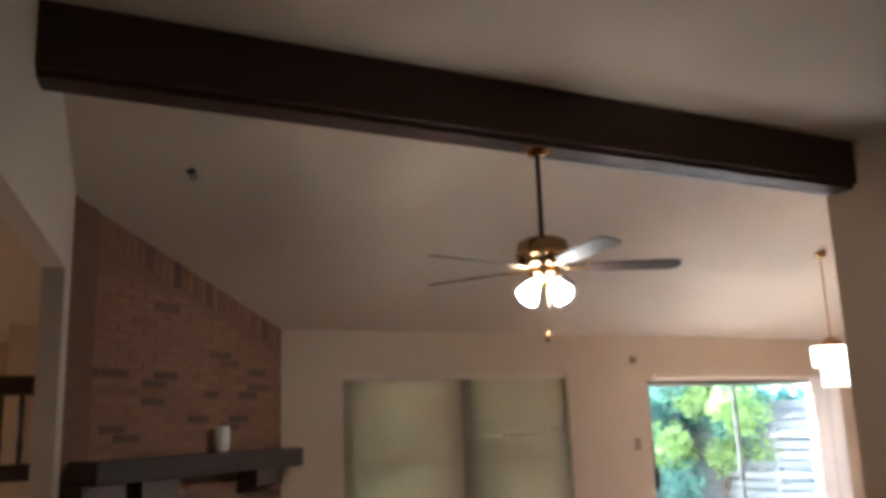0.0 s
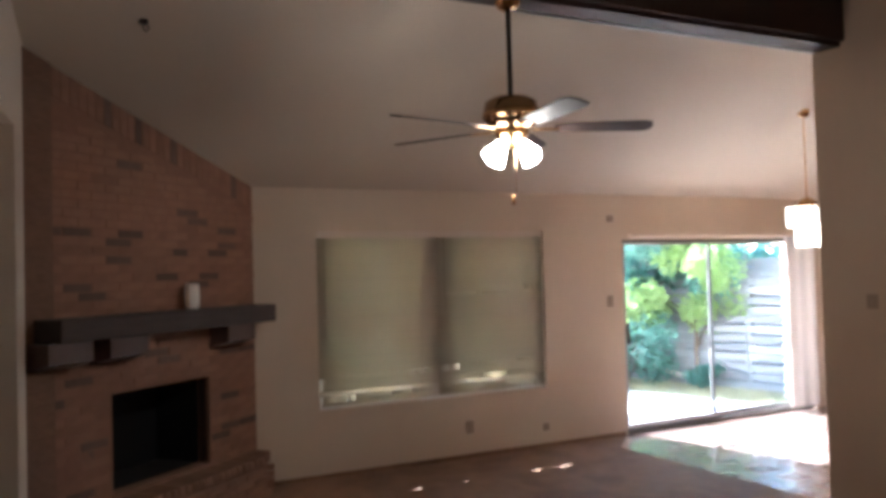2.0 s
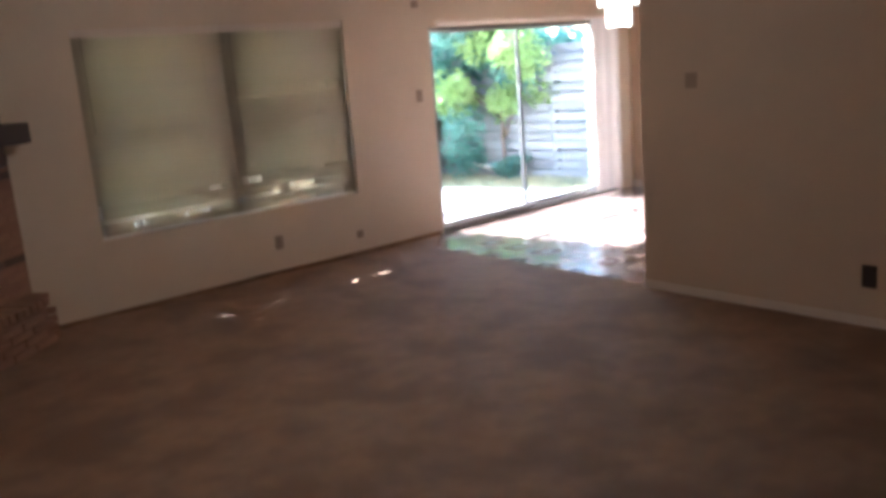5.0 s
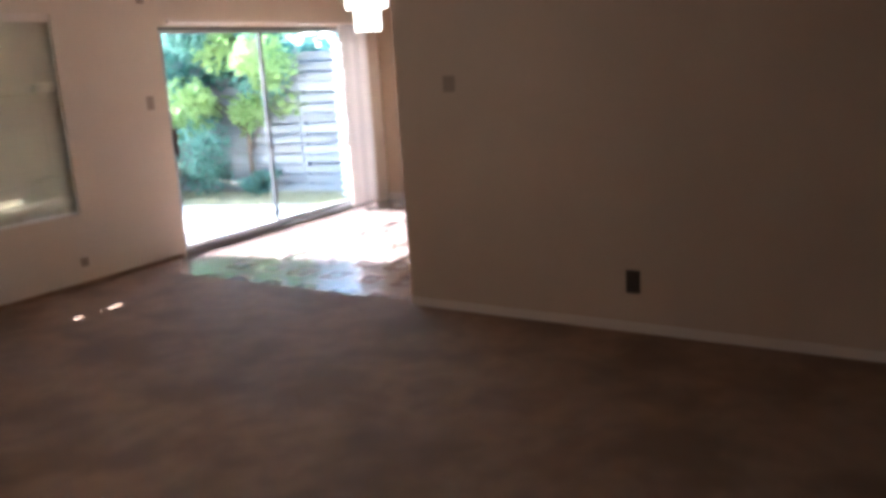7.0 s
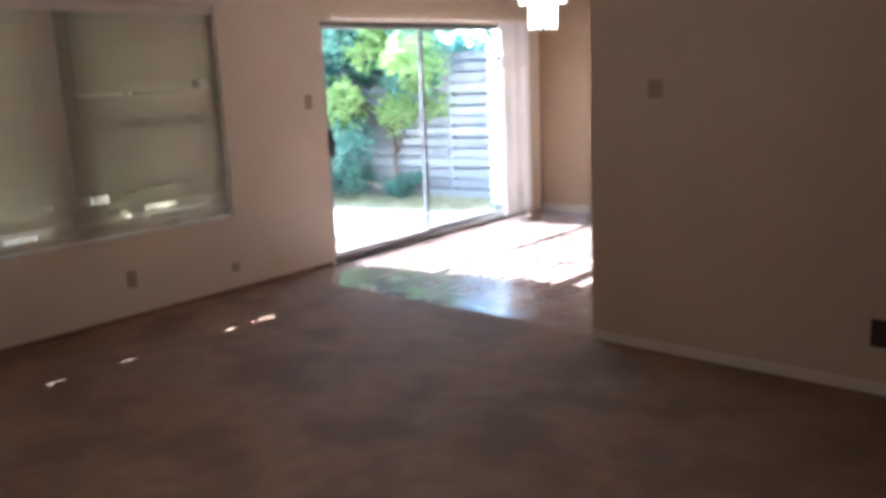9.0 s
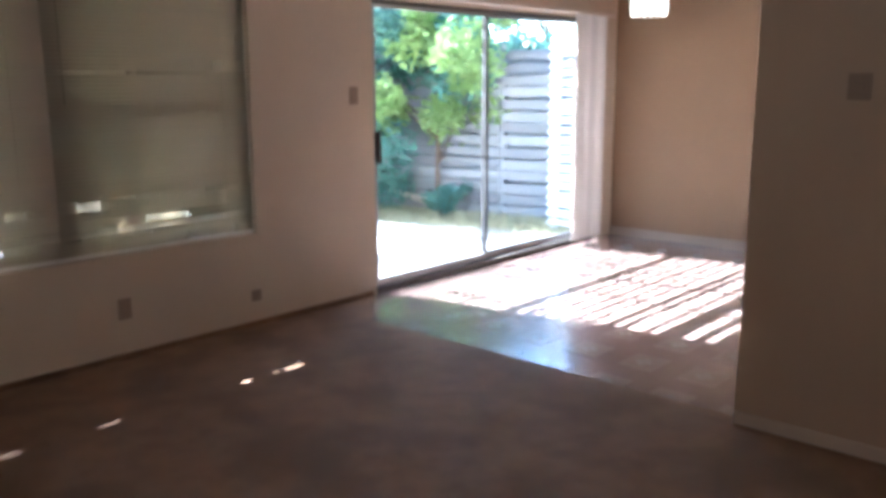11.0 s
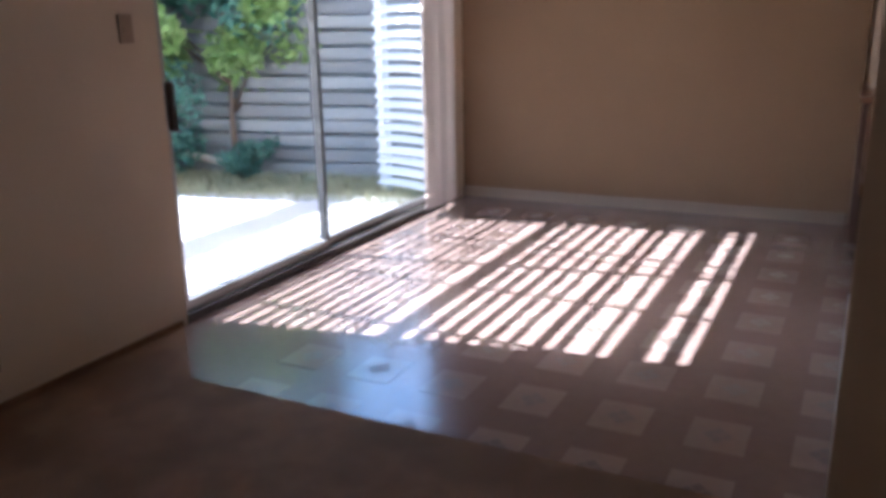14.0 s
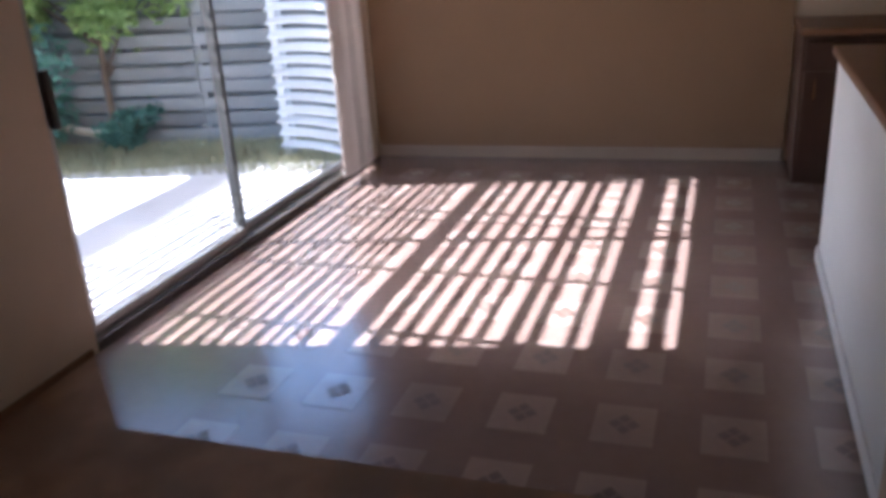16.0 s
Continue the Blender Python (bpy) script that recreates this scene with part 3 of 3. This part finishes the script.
part("canopy", lathe_bm([(0.02, 3.28), (0.055, 3.295), (0.075, 3.33), (0.078, 3.356)], 20), BRASS, fan, smooth=True)
part("rod", tube_bm([(0, 0, 2.76), (0, 0, 3.32)], 0.014, 10), IRON, fan, "dark down rod")
motor = part("motor", lathe_bm([(0.03, 2.80), (0.10, 2.79), (0.145, 2.765), (0.155, 2.72), (0.155, 2.655), (0.14, 2.625), (0.10, 2.61)], 28), FAN_METAL, fan, "dark brass motor housing", smooth=True)
part("band", lathe_bm([(0.156, 2.67), (0.161, 2.68), (0.161, 2.70), (0.156, 2.71)], 28), BRASS, motor, "brass band", smooth=True)
part("switch_housing", lathe_bm([(0.10, 2.61), (0.095, 2.57), (0.07, 2.555), (0.065, 2.52), (0.03, 2.505)], 24), BRASS, fan, "brass light fitter", smooth=True)
for k in range(5):
    a = -26 + 72 * k
    iron = part("blade_iron", box_bm(0.12, -0.022, 2.603, 0.27, 0.022, 2.613, 0.003), BRASS, fan)
    iron.matrix_basis = pose(0, 0, 0, 0, 0, a)
    bl = prism_bm([(0.24, -0.045), (0.36, -0.062), (0.74, -0.072), (0.785, -0.055), (0.80, 0.0), (0.785, 0.055), (0.74, 0.072), (0.36, 0.062), (0.24, 0.045)], -0.004, 0.004)
    b = part("blade", bl, FAN_WOOD, fan)
    b.matrix_basis = pose(0, 0, 2.616, 0, 0, a) @ pose(0, 0, 0, -12, 0, 0)
for k in range(4):
    a = 9.7 + 90 * k
    arm = part("lamp_arm", tube_bm([(0.04, 0, 2.54), (0.065, 0, 2.545), (0.078, 0, 2.525)], 0.010, 8), BRASS, fan)
    arm.matrix_basis = pose(0, 0, 0, 0, 0, a)
    sh = part("shade", lathe_bm([(0.022, 0.0), (0.032, -0.012), (0.052, -0.06), (0.066, -0.11), (0.078, -0.15), (0.074, -0.15), (0.045, -0.10), (0.02, -0.05)], 20), GLASS_SHADE, fan, "lit frosted tulip shade", smooth=True)
    sh.matrix_basis = pose(0, 0, 0, 0, 0, a) @ pose(0.075, 0, 2.53, 0, -42, 0) @ Matrix.Diagonal((0.72, 0.72, 0.76, 1))
ch = part("pull_chain", tube_bm([(0.02, 0, 2.54), (0.02, 0, 2.24)], 0.0025, 6), BRASS, fan)
part("chain_knob", lathe_bm([(0.003, 2.245), (0.012, 2.235), (0.014, 2.20), (0.004, 2.185)], 10), BRASS, ch, smooth=True)

# ---- chandelier ----
CX, CY = 8.47, 6.65
cz = roof(CX, CY)
chand = root("chandelier", "small lit crystal chandelier hanging on a chain", "chandelier", (CX, CY, 0))
part("canopy", lathe_bm([(0.015, cz - 0.05), (0.05, cz - 0.04), (0.06, cz + 0.02)], 18), BRASS, chand, smooth=True)
part("chain", tube_bm([(0, 0, 2.30), (0, 0, cz - 0.04)], 0.008, 6), BRASS, chand)
part("crown", lathe_bm([(0.02, 2.36), (0.06, 2.34), (0.09, 2.31), (0.10, 2.29)], 20), BRASS, chand, smooth=True)
for tier, (r, z1, z0, n) in enumerate(((0.175, 2.27, 2.08, 24), (0.105, 2.12, 1.89, 16))):
    part("ring", lathe_bm([(r - 0.008, z1), (r + 0.008, z1), (r + 0.008, z1 + 0.012), (r - 0.008, z1 + 0.012)], 26), BRASS, chand)
    for k in range(n):
        a = 2 * math.pi * k / n
        c = part("crystal", lathe_bm([(0.003, 0), (0.0095, -0.02), (0.008, -(z1 - z0) + 0.03), (0.003, -(z1 - z0))], 6), CRYSTAL, chand)
        c.matrix_basis = pose(r * math.cos(a), r * math.sin(a), z1)


# ---- plates on the walls ----
def plate(name, at, rz, label, category, w=0.075, h=0.118, dark=False, slots=2):
    p = root(name, label, category, at, rz)
    face = PLASTIC_DARK if dark else PLASTIC
    part("cover", box_bm(-w / 2, -0.007, -h / 2, w / 2, 0.0, h / 2, 0.003), face, p)
    for k in range(slots):
        zc = (k - (slots - 1) / 2) * 0.042
        part("socket", box_bm(-0.017, -0.010, zc - 0.014, 0.017, -0.0065, zc + 0.014, 0.003), PLASTIC_DARK if dark else PLASTIC, p)
    return p


plate("outlet", (5.60, WY, 0.28), 0, "almond power outlet on the window wall", "outlet")
plate("outlet", (6.46, WY, 0.19), 0, "small almond cable plate on the window wall", "outlet", 0.07, 0.07, slots=1)
plate("outlet", (RX, 3.742, 0.305), -90, "dark brown power outlet low on the plain wall", "outlet", 0.085, 0.135, dark=True)
plate("light_switch", (7.31, WY, 1.40), 0, "almond light switch beside the sliding door", "switch", slots=1)
plate("thermostat", (RX, 4.907, 1.464), -90, "small beige thermostat on the plain wall", "thermostat", 0.085, 0.10, slots=1)
sp = root("wall_sensor", "small round beige alarm sensor high on the wall", "sensor", (7.33, WY, 2.26))
part("cover", box_bm(-0.035, -0.03, -0.035, 0.035, 0.0, 0.035, 0.012), PLASTIC, sp)
hk = root("ceiling_hook", "small dark plant hook screwed into the sloping ceiling", "hook", (2.465, 6.40, roof(2.465, 6.40)))
part("plate", lathe_bm([(0.028, -0.012), (0.030, 0.012)], 14), IRON, hk)
part("hook", tube_bm([(0, 0, 0), (0, 0, -0.04), (0.018, 0, -0.055), (0.03, 0, -0.04), (0.028, 0, -0.02)], 0.005, 8), IRON, hk)

# ---- half wall, counter and kitchen cabinet ----
bm = box_bm(RX + 0.14, 5.173, 0.0, 9.0, 5.293, 0.95)
thing("baseboard_half_wall", box_bm(RX + 0.14, 5.293, 0.0, 9.002, 5.305, 0.07, 0.002), PANEL_WHITE, "white skirting board along the half wall", "baseboard", "structure")
thing("half_wall", bm, PANEL_WHITE, "white painted half wall between dining room and kitchen", "half wall", "structure")
bm = box_bm(RX + 0.14, 4.84, 0.951, 9.04, 5.315, 0.99, 0.008)
thing("counter_top", bm, COUNTER, "brown laminate counter top on the half wall", "counter")
cab = root("kitchen_cabinet", "dark-stained wooden base cabinet against the end wall", "cabinet", (10.75, 5.35, 0))
part("body", box_bm(-0.56, -1.9, 0.10, 0.0, 0.0, 0.88, 0.004), DARK_WOOD, cab)
part("plinth", box_bm(-0.50, -1.9, 0.0, 0.0, -0.01, 0.10), DARK_WOOD, cab)
part("worktop", box_bm(-0.59, -1.9, 0.881, 0.0, 0.015, 0.92, 0.006), COUNTER, cab, "brown laminate worktop")
for k in range(3):
    d = part("door", box_bm(-0.578, -0.62 * (k + 1) + 0.02, 0.14, -0.56, -0.62 * k - 0.02, 0.68, 0.004), DARK_WOOD, cab)
    part("handle", tube_bm([(-0.585, -0.62 * k - 0.08, 0.52), (-0.60, -0.62 * k - 0.08, 0.53), (-0.60, -0.62 * k - 0.08, 0.62), (-0.585, -0.62 * k - 0.08, 0.63)], 0.005, 6), BRASS, d)
    part("drawer", box_bm(-0.578, -0.62 * (k + 1) + 0.02, 0.71, -0.56, -0.62 * k - 0.02, 0.85, 0.004), DARK_WOOD, cab)

# ---- stair railing in the hall ----
rail = root("stair_railing", "dark-stained wooden railing with slender balusters in the hall", "railing", (0, 7.0, 0))
part("hand_rail", box_bm(0.2, -0.04, 1.93, 1.72, 0.04, 2.05, 0.015), DARK_WOOD, rail)
part("bottom_rail", box_bm(0.2, -0.05, 1.42, 1.76, 0.05, 1.52, 0.012), DARK_WOOD, rail)
x = 1.60
while x > 0.25:
    part("baluster", lathe_bm([(0.016, 1.52), (0.016, 1.58), (0.022, 1.62), (0.014, 1.70), (0.018, 1.86), (0.016, 1.93)], 8, at=(x, 0, 0)), DARK_WOOD, rail, smooth=True)
    x -= 0.115
for x in (0.3, 1.3):
    part("post", box_bm(x - 0.05, -0.04, 0.0, x + 0.05, 0.04, 1.42, 0.006), DARK_WOOD, rail)

# ---- outside ----
GZ = -0.12
bm = bmesh.new()
s = 400.0
g = [bm.verts.new(p) for p in ((-s, -s, GZ - 0.03), (s, -s, GZ - 0.03), (s, s, GZ - 0.03), (-s, s, GZ - 0.03))]
bm.faces.new(g)
thing("ground", bm, SOIL, "patchy lawn and bare soil round the house", "ground", "structure")
bm = prism_bm([(2.0, WY + 0.16), (10.95, WY + 0.16), (10.75, 9.6), (10.1, 11.4), (9.6, 13.2), (2.0, 13.2)], GZ - 0.1, GZ)
thing("patio", bm, CONCRETE, "sunlit pale concrete patio slab behind the house", "patio", "structure")

# patio cover: slats parallel to the house on thin rafters
cover = root("patio_cover", "open wooden patio cover of narrow slats over the patio", "patio cover")
CZ = 2.45
slat_me = mesh_of("slat", box_bm(-0.02, -0.5, -0.009, 4.2, 0.5, 0.009), PERGOLA)
# shade bands, as (near edge of the shadow on the floor, width); the boards stand higher by the sun's slope
REACH = CZ / 0.83
# open joints between the boards, by where their light falls on the dining floor: start and width
joints = ((5.84, 0.09), (5.985, 0.08), (6.205, 0.055), (6.29, 0.12), (6.45, 0.055), (6.55, 0.085), (6.665, 0.068), (6.768, 0.068),
          (6.87, 0.068), (6.973, 0.06), (7.08, 0.058), (7.242, 0.095), (7.365, 0.05), (7.437, 0.043), (7.502, 0.052), (7.588, 0.052), (7.665, 0.052))
bands, y = [(5.70, 0.14)], 7.74
for (a, wa), (b, wb) in zip(joints, joints[1:]):
    bands.append((a + wa, b - a - wa))
bands.append((7.717, 0.03))
while y < 9.35:
    w = random.uniform(0.034, 0.042)
    y += random.uniform(0.046, 0.054)
    bands.append((y, w))
    y += w
for y, w in bands:
    turn = random.uniform(-0.2, 0.2)
    piece("slat", slat_me, cover, pose(6.72, y + REACH + w / 2, CZ, 0, 0, turn) @ Matrix.Diagonal((1, w, 1, 1)))
for x, w in ((2.4, 0.04), (4.0, 0.04), (5.5, 0.04), (6.6, 0.04), (7.36, 0.035), (8.02, 0.035), (8.77, 0.022), (8.92, 0.035), (9.62, 0.035), (10.8, 0.04)):
    part("rafter", box_bm(x - w / 2, WY + 0.17, CZ - 0.060, x + w / 2, 12.5, CZ - 0.012), PERGOLA, cover)
part("beam", box_bm(2.2, 12.3, CZ - 0.22, 10.9, 12.48, CZ - 0.062, 0.008), PERGOLA, cover)
for x in (2.4, 6.2, 9.9):
    part("post", box_bm(x - 0.05, 12.34, GZ, x + 0.05, 12.44, CZ - 0.22, 0.006), PERGOLA, cover)

# unseen solid panels, added to keep direct sun off the blinds
part("roof_panel", box_bm(2.2, 8.6, CZ + 0.012, 6.72, 10.22, CZ + 0.03), PERGOLA, cover, "unseen solid panel added to keep direct sun off the window")
part("roof_panel", box_bm(2.2, 10.36, CZ + 0.012, 6.72, 12.5, CZ + 0.03), PERGOLA, cover)
# openings left in the added boards to throw sun flecks on the carpet
gaps = ((4.06, 4.16), (4.50, 4.60), (4.92, 4.97), (5.24, 5.30), (5.45, 5.63))
x = 2.2
for g0, g1 in gaps + ((6.72, 6.72),):
    part("short_board", box_bm(x, 10.222, CZ + 0.012, g0, 10.358, CZ + 0.03), PERGOLA, cover)
    x = g1
for g0, g1 in gaps:
    part("short_board", box_bm(g0, 10.26 if g0 < 4.9 else 10.222, CZ + 0.034, g1, 10.358 if g0 < 4.9 else 10.315, CZ + 0.05), PERGOLA, cover)

# pale boarded screen beside the patio
screen = root("privacy_screen", "pale painted privacy screen of tilted louvres beside the patio", "screen", (10.84, 8.42, 0), 72.0)
louvre = bmesh.new()
rings = []
for i in range(7):
    x, sag = 0.86 * i / 6, 0.022 * math.sin(math.pi * i / 6)
    rings.append([louvre.verts.new((x, y, z + sag)) for y, z in ((0.028, -0.026), (0.034, -0.018), (-0.028, 0.034), (-0.034, 0.026))])
for a, b in zip(rings, rings[1:]):
    for j in range(4):
        louvre.faces.new((a[j], b[j], b[(j + 1) % 4], a[(j + 1) % 4]))
louvre.faces.new(rings[0])
louvre.faces.new(rings[-1][::-1])
bmesh.ops.recalc_face_normals(louvre, faces=louvre.faces[:])
louvre_me = mesh_of("louvre", louvre, SIDING)
for k in range(20):
    piece("louvre", louvre_me, screen, pose(0, random.uniform(-0.004, 0.004), GZ + 0.07 + 0.100 * k, random.uniform(-7, 7), random.uniform(-0.8, 0.8), 0))
for x in (0.03, 0.83):
    part("post", box_bm(x - 0.04, -0.09, GZ - 0.02, x + 0.04, -0.013, 1.95, 0.006), SIDING, screen)

# board fence along the side of the yard
fence = root("fence", "tall weathered grey fence of horizontal boards", "fence")


def fence_x(y):
    return 11.65 - 0.20 * (y - 9.0)


# boards on both sides of the posts, so that the gaps stay dark
FA = math.atan2(1.0, -0.20)
board_me = mesh_of("board", box_bm(0, -0.010, 0, 2.4, 0.010, 0.112, 0.004), FENCE)
y0 = 7.8
for bay in range(7):
    for k in range(27):
        back = k >= 14
        m = pose(fence_x(y0) + random.uniform(-0.010, 0.010) + (0.135 if back else 0.0), y0, GZ + 0.02 + 0.140 * (k % 14) + (0.07 if back else 0.0), 0, 0, math.degrees(FA))
        piece("board", board_me, fence, m @ pose(0, 0, 0, random.uniform(-4, 4), random.uniform(-0.35, 0.35), 0))
    p = part("post", box_bm(-0.05, 0.015, GZ - 0.1, 0.05, 0.11, 1.95, 0.006), FENCE, fence)
    p.matrix_basis = pose(fence_x(y0), y0, 0, 0, 0, math.degrees(FA) - 180)
    y0 += 2.4 * math.sin(FA) + 0.01
# far fence behind the yard
fence2 = root("fence", "weathered grey board fence at the far end of the yard", "fence")
for k in range(18):
    for q in range(6):
        piece("board", board_me, fence2, pose(-4 + 2.41 * q, 22.0, GZ + 0.02 + 0.107 * k, random.uniform(-3, 3), 0, 0))
for q in range(7):
    part("post", box_bm(-4.05 + 2.41 * q, 22.02, GZ - 0.1, -3.95 + 2.41 * q, 22.12, 1.9, 0.006), FENCE, fence2)


def leaf_cloud(centres, count, size, rng, lo=0.0):
    """Many small bent leaves scattered round centre points (x, y, z, radius)."""
    vs, fs = [], []
    for k in range(count):
        cx, cy, czz, r = centres[rng.randrange(len(centres))]
        d = Vector((rng.gauss(0, 1), rng.gauss(0, 1), rng.gauss(0, 0.75)))
        d = d.normalized() * r * (rng.random() ** 0.45)
        c = Vector((cx, cy, czz)) + d
        if c.z < lo:
            continue
        e = Euler((rng.uniform(-0.9, 0.9), rng.uniform(-0.9, 0.9), rng.uniform(0, 6.28))).to_matrix()
        l = size * rng.uniform(0.6, 1.3)
        w = l * 0.42
        base = len(vs)
        for p in ((-l, 0, 0), (0, -w, 0.12 * l), (l, 0, -0.25 * l), (0, w, 0.12 * l)):
            vs.append(c + e @ Vector(p))
        fs.append((base, base + 1, base + 2, base + 3))
    return vs, fs


def tree(name, at, height, crown_r, count, leaf, leaf_size, seed, label, crown_lo=0.4, trunk_r=0.09):
    rng = random.Random(seed)
    tr = root(name, label, "tree", at)
    pts, p = [], Vector((0, 0, 0))
    for k in range(7):
        pts.append(p.copy())
        p += Vector((rng.uniform(-0.07, 0.07), rng.uniform(-0.07, 0.07), 1)) * (height * 0.72 / 6)
    trunk = part("trunk", tube_bm(pts, [trunk_r * (1 - 0.11 * k) for k in range(7)], 9), BARK, tr, smooth=True)
    centres = []
    for k in range(11):
        s0 = pts[2 + k % 5]
        a = 2.4 * k + rng.uniform(-0.4, 0.4)
        reach = crown_r * rng.uniform(0.45, 0.95)
        e = s0 + Vector((math.cos(a) * reach, math.sin(a) * reach, rng.uniform(0.05, 0.35) * height))
        mid = (s0 + e) / 2 + Vector((0, 0, 0.08 * height))
        part("limb", tube_bm([s0, mid, e], [trunk_r * 0.45, trunk_r * 0.28, trunk_r * 0.1], 6), BARK, tr, smooth=True)
        for q in range(3):
            c = e + Vector((rng.gauss(0, 0.22), rng.gauss(0, 0.22), rng.gauss(0, 0.16))) * crown_r
            centres.append((c.x, c.y, c.z, crown_r * rng.uniform(0.16, 0.36)))
    vs, fs = leaf_cloud(centres, count, leaf_size, rng, crown_lo)
    me = bpy.data.meshes.new("crown")
    me.from_pydata(vs, [], fs)
    me.materials.append(leaf)
    cr = new("crown", me)
    cr.parent = tr
    return tr


tree("tree", (11.18, 10.95, GZ), 2.5, 1.0, 13000, LEAF_LIME, 0.058, 3, "small sunlit lime-green tree in front of the fence", 0.8, 0.036)
tree("tree", (12.1, 12.3, GZ), 3.3, 1.5, 9500, LEAF, 0.085, 5, "leafy green tree leaning over the fence", 0.9, 0.12)
tree("tree", (12.6, 15.0, GZ), 3.7, 2.1, 13000, LEAF_DARK, 0.10, 6, "tall dark green tree behind the fence", 0.8, 0.15)
tree("tree", (12.9, 10.4, GZ), 2.7, 0.9, 900, LEAF, 0.07, 8, "leafy green tree behind the fence", 0.9, 0.09)
tree("tree", (11.75, 11.75, GZ), 2.6, 1.35, 12000, LEAF, 0.075, 14, "leafy blue-green tree hanging over the fence", 0.95, 0.08)
tree("tree", (11.9, 19.0, GZ), 3.9, 2.2, 9000, LEAF_DARK, 0.12, 11, "tall dark green tree at the end of the yard", 0.6, 0.16)


def shrub(at, r, count, leaf, seed, label):
    rng = random.Random(seed)
    sh = root("shrub", label, "shrub", at)
    for k in range(7):
        a = 0.9 * k
        part("stem", tube_bm([(0, 0, -0.02), (0.3 * r * math.cos(a), 0.3 * r * math.sin(a), 0.5 * r), (0.6 * r * math.cos(a), 0.6 * r * math.sin(a), r)], [0.014, 0.010, 0.004], 5), BARK, sh)
    centres = [(rng.gauss(0, 0.35) * r, rng.gauss(0, 0.35) * r, rng.uniform(0.3, 1.1) * r, r * rng.uniform(0.25, 0.45)) for _ in range(12)]
    vs, fs = leaf_cloud(centres, count, 0.05, rng, 0.02)
    me = bpy.data.meshes.new("foliage")
    me.from_pydata(vs, [], fs)
    me.materials.append(leaf)
    f = new("foliage", me)
    f.parent = sh
    return sh


shrub((10.5, 11.9, GZ - 0.03), 1.1, 6500, LEAF, 21, "leafy green shrub at the foot of the fence")
shrub((10.25, 13.0, GZ - 0.03), 1.35, 7500, LEAF, 22, "green shrub at the foot of the fence")
shrub((11.05, 10.75, GZ - 0.03), 0.35, 700, LEAF, 23, "low green shrub at the foot of the fence")

bm = tube_bm([(10.98, 11.75, 0.16), (11.08, 11.35, 0.06), (11.16, 11.05, 0.0), (11.22, 10.75, -0.11)], [0.03, 0.036, 0.04, 0.045], 8)
thing("log", bm, PALE_WOOD, "pale bleached branch leaning against the fence over the grass", "log", smooth=True)

# grass along the fence
rng = random.Random(4)
vs, fs = [], []
for k in range(9000):
    y = rng.uniform(8.6, 14.5)
    x = fence_x(y) - 0.05 - rng.random() ** 1.3 * 1.1
    h = rng.uniform(0.03, 0.11)
    a = rng.uniform(0, 6.28)
    w = 0.006
    b0 = len(vs)
    vs += [(x - w * math.cos(a), y - w * math.sin(a), GZ - 0.03), (x + w * math.cos(a), y + w * math.sin(a), GZ - 0.03),
           (x + rng.uniform(-0.04, 0.04), y + rng.uniform(-0.04, 0.04), GZ + h)]
    fs.append((b0, b0 + 1, b0 + 2))
me = bpy.data.meshes.new("grass")
me.from_pydata(vs, [], fs)
me.materials.append(GRASS)
tagged(new("grass", me), "dry yellow-green grass along the fence", "grass", kind="stuff")

# roof over the house, so that no sky light falls in from above
bm = prism_bm([(-3.4, -2.0), (11.0, -2.0), (11.0, RIDGE_Y), (-3.4, RIDGE_Y)], lambda x, y: roof(x, y) + 0.14, lambda x, y: roof(x, y) + 0.2)
prism_bm([(-3.4, RIDGE_Y), (11.0, RIDGE_Y), (11.0, WY + 0.16), (-3.4, WY + 0.16)], lambda x, y: roof(x, y) + 0.14, lambda x, y: roof(x, y) + 0.2, bm)
thing("roof", bm, SOIL, "plain roof deck over the house", "roof", "structure")

# ---- printed squares of the vinyl floor ----
sq = bmesh.new()
box_bm(-0.115, -0.10, 0.0, 0.115, 0.10, 0.0015, 0, sq)
nb = len(sq.faces)
for k in range(4):
    a = math.pi / 2 * k
    c = (0.033 * math.cos(a), 0.029 * math.sin(a))
    vsq = [sq.verts.new((c[0] + rx * 0.028, c[1] + ry * 0.024, 0.0022)) for rx, ry in ((1, 0), (0, 1), (-1, 0), (0, -1))]
    sq.faces.new(vsq)
sq.faces.ensure_lookup_table()
for f in sq.faces[nb:]:
    f.material_index = 1
sq_me = mesh_of("tile", sq, [VINYL_LIGHT, VINYL_DARK])
TX, TY = 0.402, 0.344
for i in range(-1, 9):
    for j in range(-3, 8):
        x, y = 7.403 + TX * i, 5.664 + TY * j
        if CE - 0.05 < x < FAR_B[0] - 0.13 and 4.6 < y < WY - 0.12 and not (y < 5.3 and x < 9.15):
            if y > 7.6 and x < 7.45:
                continue
            piece("tile", sq_me, vinyl, pose(x, y, 0.0))
